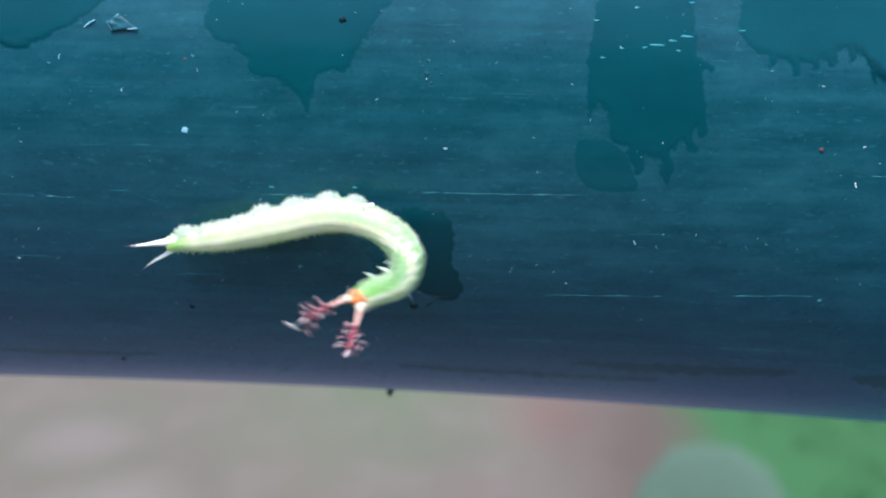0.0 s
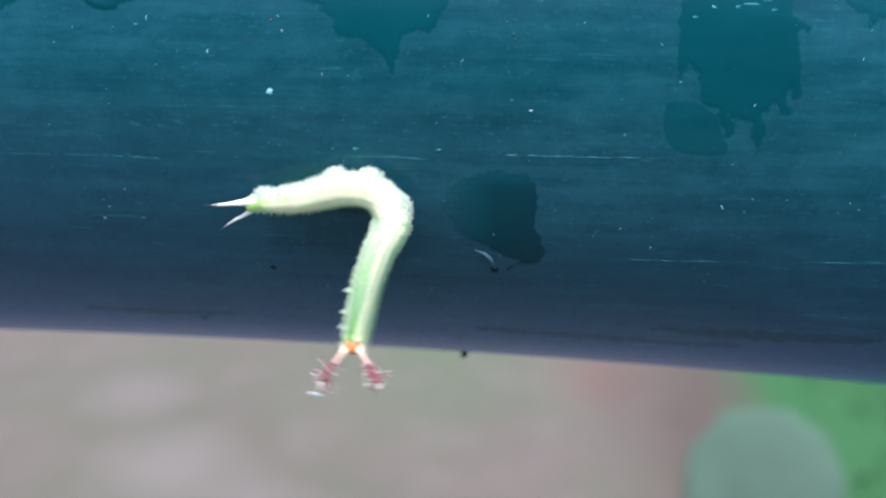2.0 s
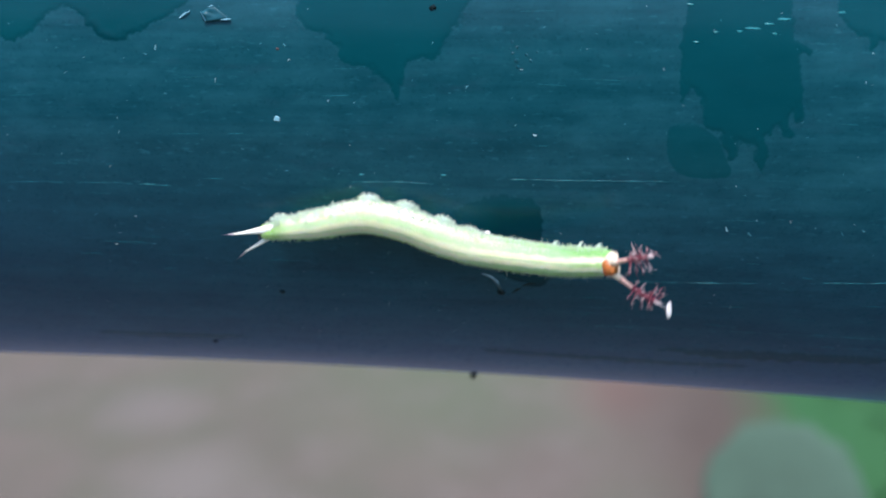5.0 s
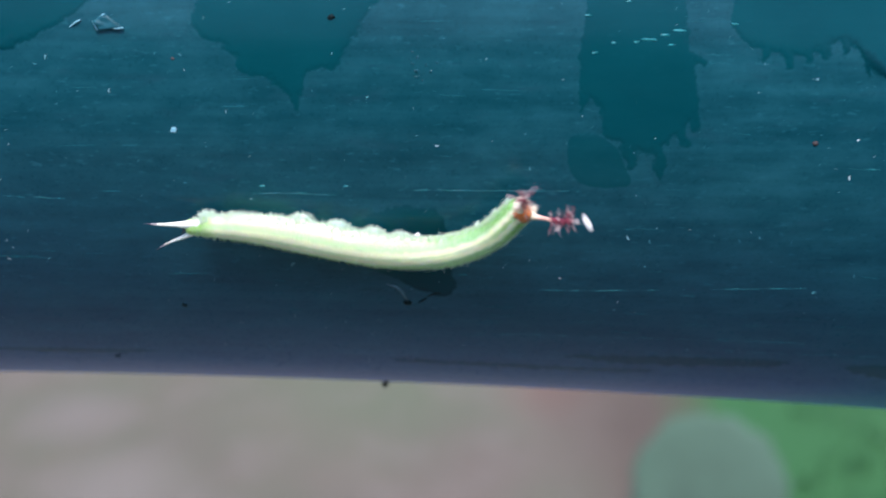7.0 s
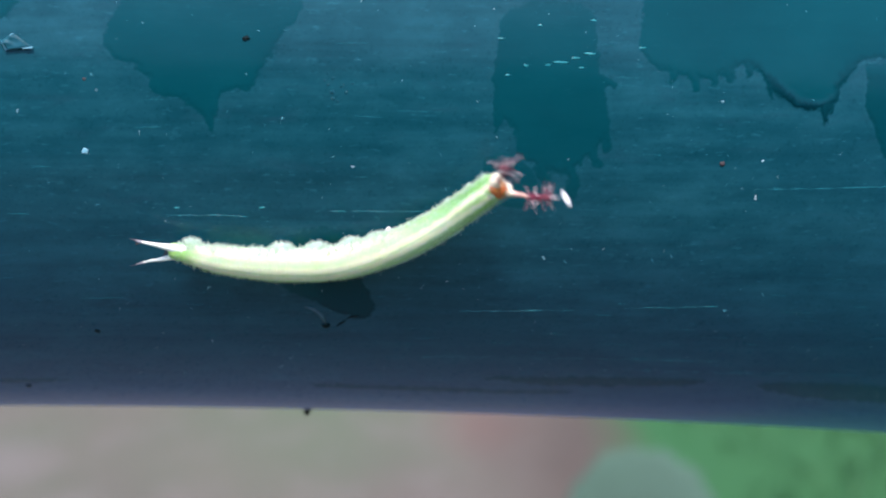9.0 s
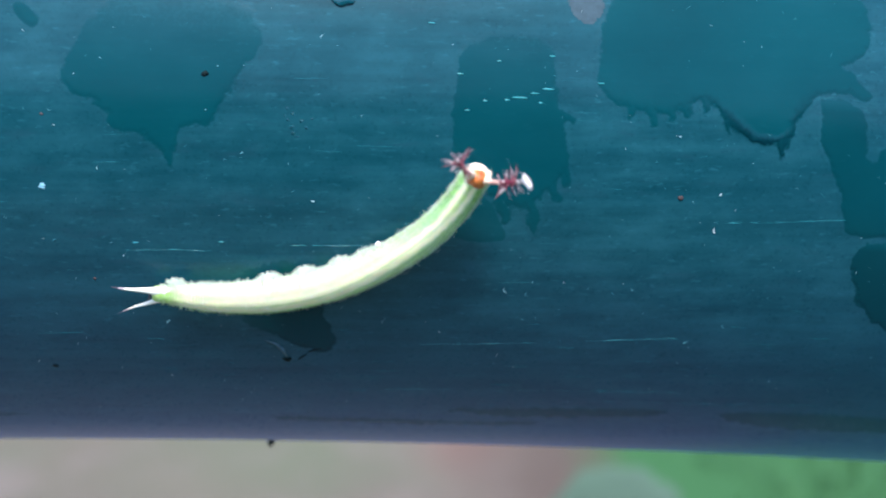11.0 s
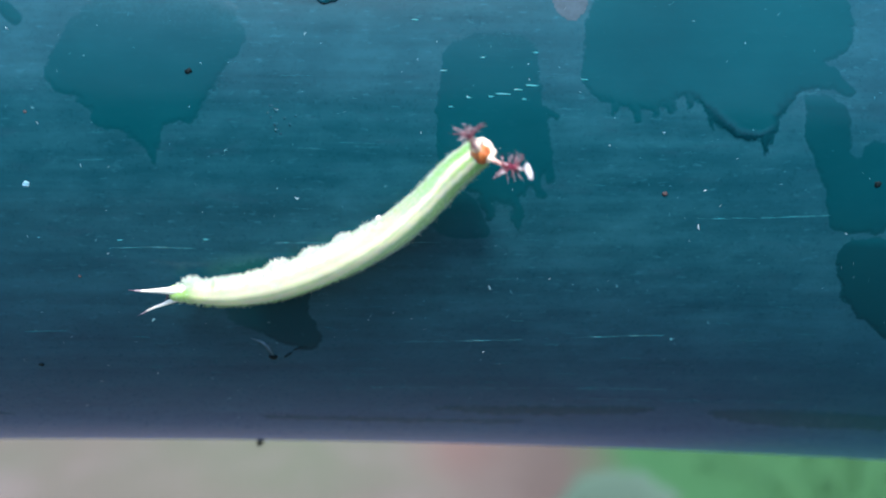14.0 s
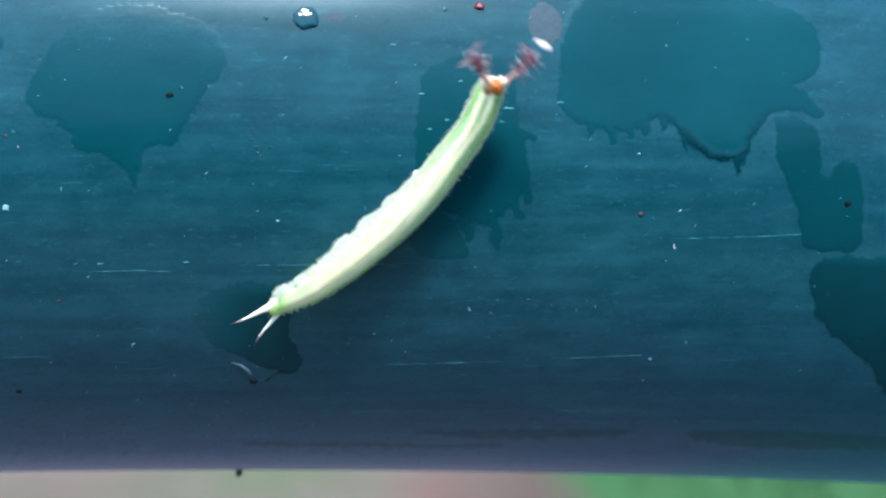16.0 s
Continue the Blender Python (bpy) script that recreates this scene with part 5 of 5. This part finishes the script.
sway(7.7, (0.59, -0.78, -0.19), (-0.77, -0.49, -0.40), 1.5, -0.6)
sway(7.8, (0.50, -0.87, -0.04), (-0.73, -0.39, -0.56), 1.3, -0.3)
sway(7.9, (0.47, -0.83, 0.31), (-0.33, -0.49, -0.81), 0.4, -0.1)
sway(8.1, (0.32, -0.74, 0.60), (0.06, -0.61, -0.79), -1.2, 0.5)
sway(8.2, (0.44, -0.78, 0.44), (-0.21, -0.57, -0.79), -0.6, 0.7)
sway(8.3, (0.58, -0.72, 0.39), (-0.29, -0.63, -0.72), -0.4, 0.6)
sway(8.4, (0.69, -0.69, 0.19), (-0.53, -0.67, -0.51), 0.5, -0.6)
sway(8.6, (0.37, -0.82, 0.44), (-0.17, -0.53, -0.83), -0.3, 0.1)
sway(8.7, (0.24, -0.70, 0.67), (0.16, -0.66, -0.74), -1.0, 0.2)
sway(8.9, (0.46, -0.84, 0.29), (-0.24, -0.44, -0.87), -0.3, 0.9)
sway(9.1, (0.62, -0.76, 0.19), (-0.57, -0.60, -0.56), 1.3, -0.5)
sway(9.2, (0.49, -0.86, 0.12), (-0.67, -0.46, -0.58), 1.6, -0.3)
sway(9.3, (0.24, -0.97, 0.11), (-0.58, -0.23, -0.78), 1.7, 0.4)
sway(9.4, (0.25, -0.88, 0.41), (-0.12, -0.44, -0.89), 0.9, 0.6)
sway(9.6, (0.39, -0.83, 0.40), (-0.15, -0.49, -0.86), 0.3, -0.1)
sway(9.7, (0.52, -0.77, 0.36), (-0.32, -0.57, -0.76), 0.6, -0.2)
sway(9.8, (0.63, -0.75, 0.22), (-0.55, -0.62, -0.56), 0.9, -0.7)
sway(9.9, (0.48, -0.88, -0.02), (-0.79, -0.42, -0.44), 1.5, -0.6)
sway(10.1, (0.17, -0.88, 0.44), (-0.15, -0.46, -0.87), -0.1, 0.6)
sway(10.5, (0.36, -0.88, 0.24), (-0.46, -0.45, -0.72), 0.9, -0.4)
sway(10.8, (0.08, -0.84, 0.50), (0.02, -0.55, -0.80), -0.2, 0.3)
sway(11.5, (0.06, -0.80, 0.55), (0.08, -0.60, -0.78), -0.3, 0.3)
sway(11.85, (0.36, -0.86, 0.32), (-0.42, -0.50, -0.74), 1.0, -0.5)
sway(12.4, (-0.02, -0.80, 0.60), (0.22, -0.59, -0.78), -0.3, 0.1)
sway(12.6, (0.52, -0.76, 0.39), (-0.48, -0.64, -0.60), 1.2, -0.9)
sway(12.7, (0.26, -0.92, 0.28), (-0.59, -0.38, -0.71), 2.1, -0.6)
sway(12.8, (0.06, -0.91, 0.40), (-0.13, -0.41, -0.90), 1.0, -0.1)
sway(12.9, (-0.03, -0.76, 0.65), (0.17, -0.65, -0.74), -0.1, 0.4)
sway(13.1, (0.43, -0.83, 0.35), (-0.29, -0.49, -0.82), 1.4, -0.1)
sway(13.2, (0.61, -0.77, 0.19), (-0.54, -0.58, -0.61), 3.2, -1.2)
sway(13.3, (0.33, -0.94, 0.13), (-0.59, -0.31, -0.75), 3.4, -0.1)
sway(13.4, (0.07, -0.89, 0.46), (0.11, -0.45, -0.89), 1.4, 0.6)
sway(13.6, (-0.42, -0.58, 0.70), (0.66, -0.72, -0.20), -2.4, -0.7)
sway(13.7, (-0.10, -0.85, 0.51), (0.39, -0.51, -0.77), -2.9, 0.4)
sway(13.8, (0.18, -0.80, 0.58), (-0.02, -0.59, -0.81), -1.5, 0.4)
sway(13.9, (0.41, -0.84, 0.36), (-0.50, -0.54, -0.68), 0.5, 0.2)
sway(14.1, (-0.05, -0.88, 0.47), (-0.02, -0.47, -0.88), -1.1, 0.2)
sway(14.2, (-0.28, -0.66, 0.69), (0.36, -0.74, -0.56), -1.9, 0.4)
sway(14.3, (-0.33, -0.69, 0.65), (0.47, -0.71, -0.52), -1.9, 0.2)
sway(14.4, (0.01, -0.83, 0.55), (0.14, -0.55, -0.83), -1.3, 0.1)
sway(14.6, (0.53, -0.78, 0.33), (-0.43, -0.58, -0.69), 1.1, -0.2)
sway(14.7, (0.28, -0.93, 0.25), (-0.51, -0.36, -0.78), 1.4, -0.4)
sway(14.8, (0.19, -0.87, 0.44), (0.03, -0.45, -0.89), 0.2, -0.0)
sway(14.9, (0.01, -0.78, 0.63), (0.35, -0.59, -0.73), -0.3, 0.2)
sway(15.1, (0.26, -0.83, 0.49), (-0.01, -0.51, -0.86), -0.1, 0.4)
sway(15.2, (0.42, -0.74, 0.53), (-0.32, -0.67, -0.67), 0.5, 0.3)
sway(15.3, (0.63, -0.71, 0.32), (-0.40, -0.65, -0.65), 0.6, 0.4)
sway(15.4, (0.76, -0.64, 0.10), (-0.52, -0.69, -0.50), 0.2, -0.2)
sway(15.6, (0.63, -0.78, -0.07), (-0.73, -0.55, -0.41), 0.5, -0.5)
sway(15.7, (0.52, -0.81, 0.26), (-0.56, -0.56, -0.61), 0.6, -0.7)
sway(15.8, (0.46, -0.77, 0.44), (-0.38, -0.62, -0.69), 1.1, -0.6)
sway(15.9, (0.37, -0.73, 0.57), (-0.13, -0.65, -0.75), 0.8, -0.3)


ground()
hedge()
rail()
wet_patches()
small_things()
bokeh_disc()
plants()
motions(*caterpillar())
